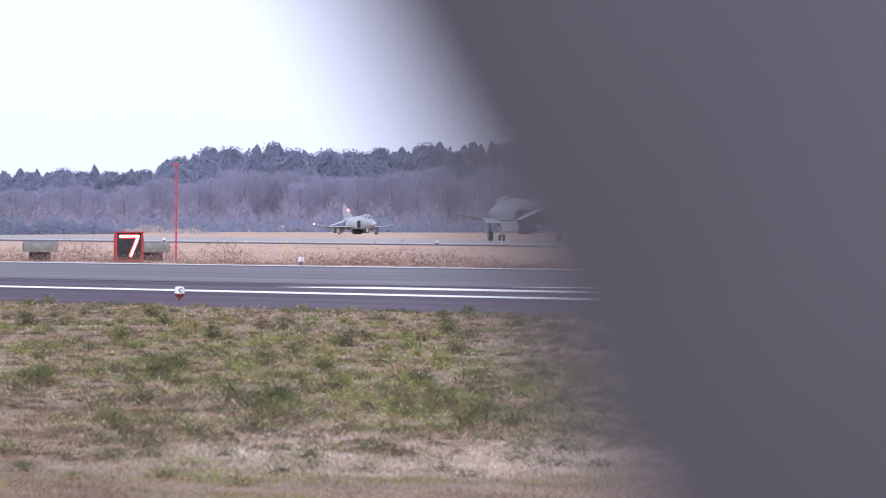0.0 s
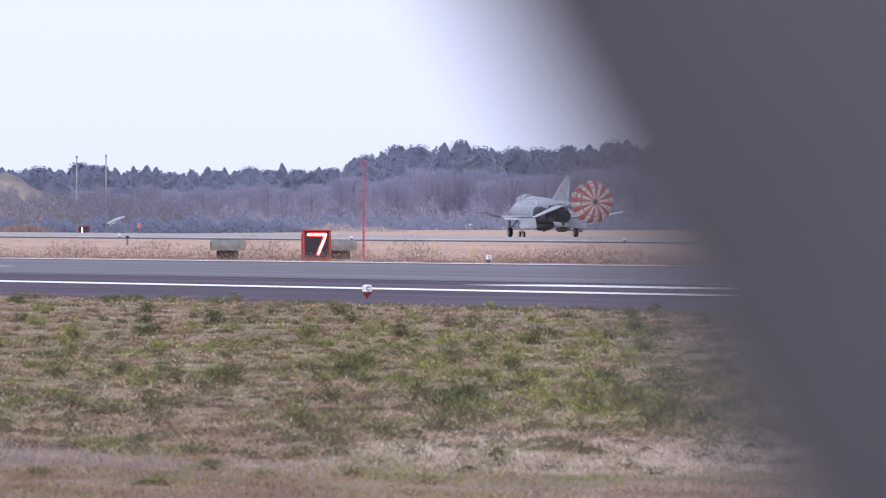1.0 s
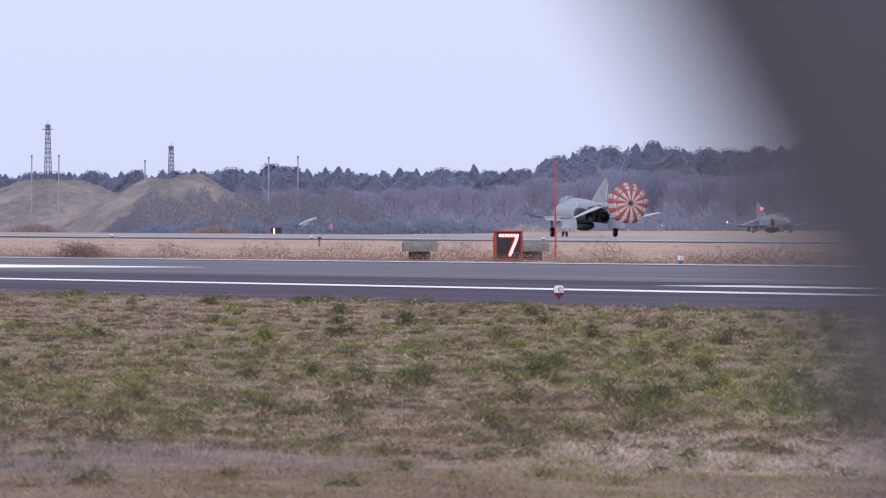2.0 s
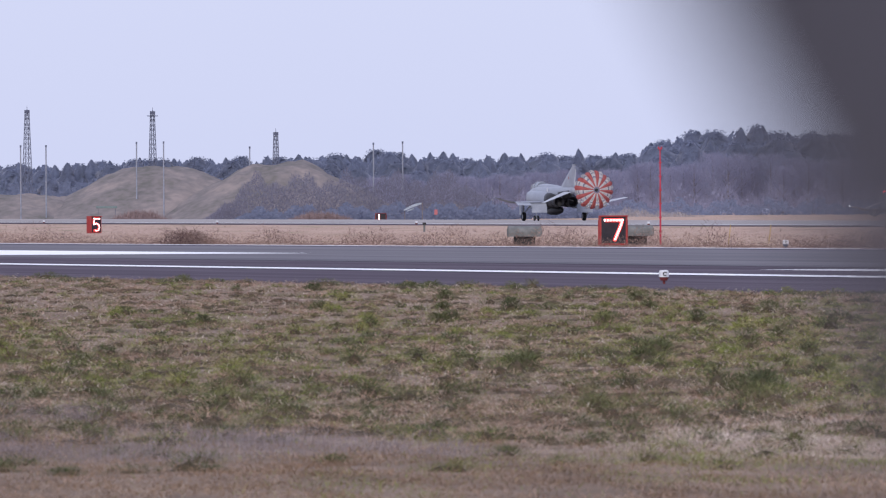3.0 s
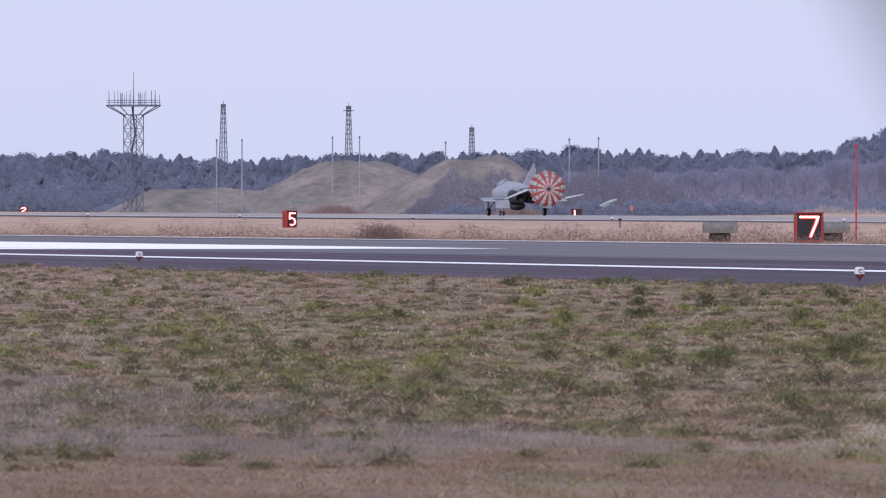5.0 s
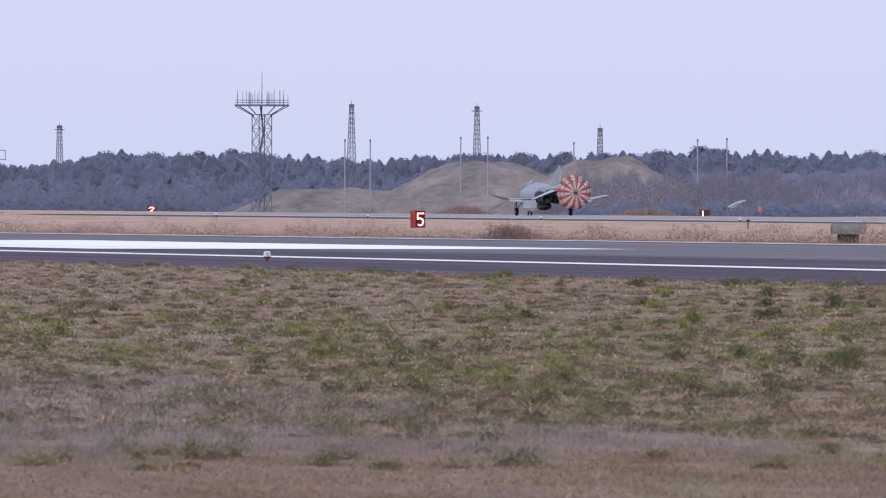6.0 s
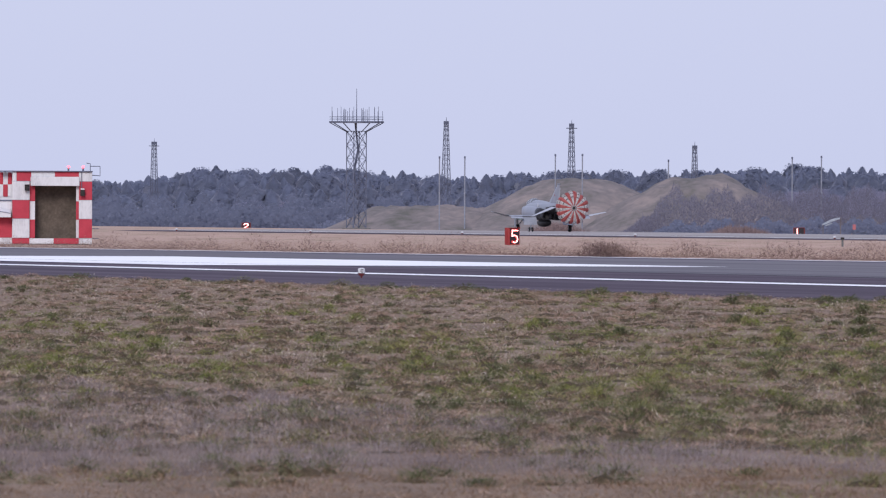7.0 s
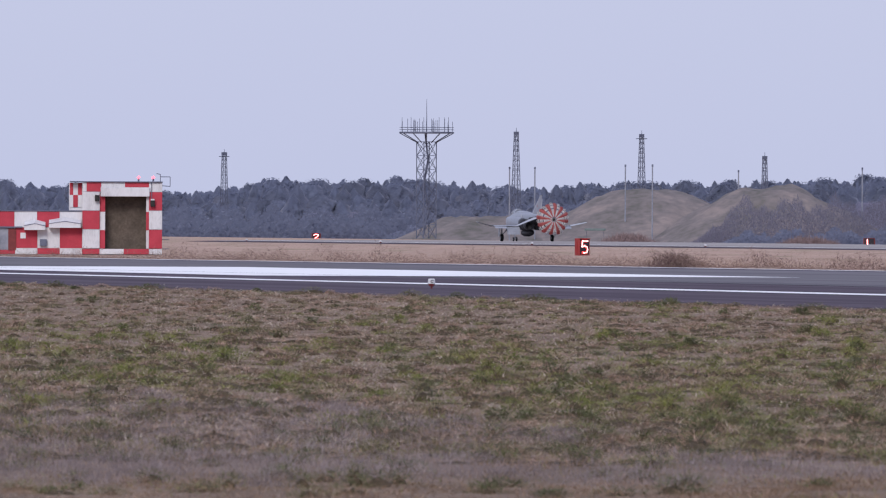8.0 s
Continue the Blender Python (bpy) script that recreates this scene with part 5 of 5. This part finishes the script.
hummocks("stem_clumps", chosen(700, 80, 136, stems_here), 170, (0.16, 0.5), (0.06, 0.13), 0.003, M_stem, "clumps of pinkish grey dry stems", (0.1, 0.7), matted=False)
hummocks("pale_belt", chosen(1000, 84, 98, pale_belt), 150, (0.2, 0.5), (0.04, 0.09), 0.0038, M_blanched, "pale pinkish belt of bleached dry grass", matted=False)
hummocks("near_tufts", chosen(220, 80, 116), 220, (0.10, 0.26), (0.06, 0.14), 0.004, M_tuft, "small olive tufts in the near dry grass")
hummocks("rusty_hummocks", chosen(160, 70, 92), 170, (0.2, 0.6), (0.03, 0.07), 0.0036, M_rust, "low rusty brown hummocks", matted=False)

M_bright = material("bleached_blades", ((0.52, 0.44, 0.35), (0.74, 0.65, 0.54)), rough=0.8, scale=0.4, grain=2.5, bump=0, island=0.25, spec=0.2)
x, y = field(95000, 97, 420)
keep = patches(x, y, 51, 1.2, 4.0) + 0.1 * rng.normal(size=len(x)) > 0.46
x, y = x[keep], y[keep]
blades("bleached_grass", x, y, 0.03 + 0.05 * rng.random(len(x)), np.maximum(0.004, 4.0e-5 * np.hypot(x, y)) * (0.6 + 0.6 * rng.random(len(x))), 0.5 + 1.3 * rng.random(len(x)), M_bright, "scattered bleached grass blades", "grass", bent=False, lift=swell(x, y))
# a taller fringe along the near edge of the runway, with tufts that hide it here and there
n = 30000
az = radians(1) * (7.9 + 8.8 * rng.random(n))
x = 60.6 - 7.0 * rng.random(n) ** 1.5
y = x / np.tan(az)
fringe = patches(x, y, 97, 1.2, 9.0)
for name, pick, mat, label in (("runway_fringe", fringe < 0.62, M_straw, "taller straw-coloured grass along the runway edge"), ("runway_fringe", fringe >= 0.62, M_tuft, "taller olive grass along the runway edge")):
    m = int(pick.sum())
    blades(name, x[pick], y[pick], (0.04 + 0.09 * fringe[pick]) * (0.6 + 0.6 * rng.random(m)), 0.010 + 0.008 * rng.random(m), 0.6 + 1.2 * rng.random(m), mat, label, "grass", bent=False)
az = radians(1) * (7.9 + 8.8 * rng.random(64))
x = 60.4 - 4.0 * rng.random(64)
hummocks("edge_tufts", (x, x / np.tan(az)), 260, (0.22, 0.6), (0.10, 0.24), 0.008, M_tuft, "dark olive tufts along the runway edge")
# Humps coloured dark in place of the weak shade inside the clumps.
M_hump_shade = material("clump_shade", ((0.042, 0.034, 0.022), (0.078, 0.060, 0.040), (0.12, 0.092, 0.064)), rough=0.95, scale=0.9, grain=14, bump=0.3, spec=0.1)
tagged(new("turf_humps", numpy_mesh("turf_humps", *joined(*humps), M_hump_shade)), "solid humps under the grass clumps, coloured dark for their shade", "turf", kind="stuff")

# the same verge round the eye
for count, d0, d1 in ((20000, 0.5, 9.0), (24000, 9.0, 62.0)):
    a = (rng.random(count) * 2 - 1) * (math.pi if d1 < 10 else 0.8)
    d = d0 + (d1 - d0) * np.sqrt(rng.random(count))
    x, y = d * np.sin(a), d * np.cos(a)
    blades("verge_grass", x, y, 0.03 + 0.09 * rng.random(count), 0.004 + 0.006 * rng.random(count), 0.2 + 0.8 * rng.random(count), M_straw, "short dry grass of the near verge", "grass", bent=False)

# weeds along the far edge of the near runway and on the field beyond
az = radians(1) * (7.9 + 8.8 * rng.random(130000))
x = 134.2 + 22 * rng.random(130000) ** 1.8
y = x / np.tan(az)
lump = patches(x, y, 71, 1.6, 5.0)
near = np.clip(1.2 - (x - 134) / 9, 0.12, 1.0) * (0.55 + 0.9 * patches(x, y, 73, 7.0, 16.0))
keep = (lump * near > 0.22) & (np.abs(np.hypot(x - 140.1, y - 611.0)) > 0.55)
x, y, lump, near = x[keep], y[keep], lump[keep], near[keep]
tall = 0.06 + 2.8 * np.clip(lump - 0.42, 0, 1) * near
blades("dead_weeds", x, y, (0.05 + 0.17 * tall) * (0.6 + 0.7 * rng.random(len(x))), 0.018 + 0.022 * rng.random(len(x)), 0.4 + 1.3 * rng.random(len(x)), M_brush, "reddish brown dead weeds along the runway edge", "weeds", bent=False, lift=tall * 0.8 * rng.random(len(x)))
n = 48000
az = radians(1) * (7.9 + 8.8 * rng.random(n))
x = 136 + 90 * rng.random(n)
y = x / np.tan(az)
blades("far_dry_grass", x, y, 0.03 + 0.14 * patches(x, y, 83, 4, 20) * rng.random(n), 0.02 + 0.035 * rng.random(n), 0.4 + 0.5 * rng.random(n), M_straw, "dry straw-coloured grass between the runways", "grass", bent=False)
ax, ay = spot(11.07, 690)
g = rng.normal(size=(4200, 2)) * np.array([0.62, 2.0])
rise = np.clip(0.95 - 0.42 * np.abs(g[:, 0] + 0.4), 0.08, 1) * (0.35 + 0.9 * lattice_noise(g[:, 0] * 3.5, g[:, 1] * 0.6, 5))
blades("weed_clump", ax + g[:, 0], ay + g[:, 1], 0.08 + 0.14 * rng.random(4200), 0.02 + 0.015 * rng.random(4200), 0.3 + 1.2 * rng.random(4200), M_brush, "tall brown clump of dead weeds", "weeds", bent=False, lift=rise * rng.random(4200))


def motions():
    """The landing jet rolls out along the far runway, slowing, its parachute swaying behind; the other taxies towards the eye."""
    rows = []
    for k in range(17):
        t = 0.5 * k
        yy = 983.0 + 53.6 * t - 0.35 * t * t + float(np.interp(t, [0, 1, 1.5, 6, 7, 8], [-1.2, -0.5, 0, 0, 0.8, 1.8]))
        rows.append((t, pose(256.0, yy, float(height(256.0, yy)) + 0.02)))
    walk(landing_jet, rows)
    tail = Vector((0, -8.4, 2.62))
    sway = []
    for t, dx, dz in ((0.0, 0.1, 0.1), (1.0, 0.08, 0.2), (1.5, 0.03, 0.23), (2.5, 0.0, 0.12), (3.5, -0.06, 0.05), (4.0, -0.22, 0.03), (5.0, -0.38, -0.06), (5.5, -0.40, -0.12), (6.0, -0.14, -0.32), (6.5, 0.0, -0.05), (7.0, -0.1, -0.15), (7.5, -0.18, -0.20), (8.0, -0.22, -0.26)):
        turn = Euler((-dz / 8, 0, dx / 8)).to_matrix().to_4x4()
        sway.append((t, Matrix.Translation(tail) @ turn @ Matrix.Translation(-tail)))
    walk(brake_chute, sway)
    walk(taxiing_jet, [(t, pose(460.0, 1859.9 - 10.2 * t, float(height(460.0, 1859.0 - 10.2 * t)), 0, 0, 180)) for t in (0.0, 2.0, 4.0, 6.0, 8.0)])


motions()
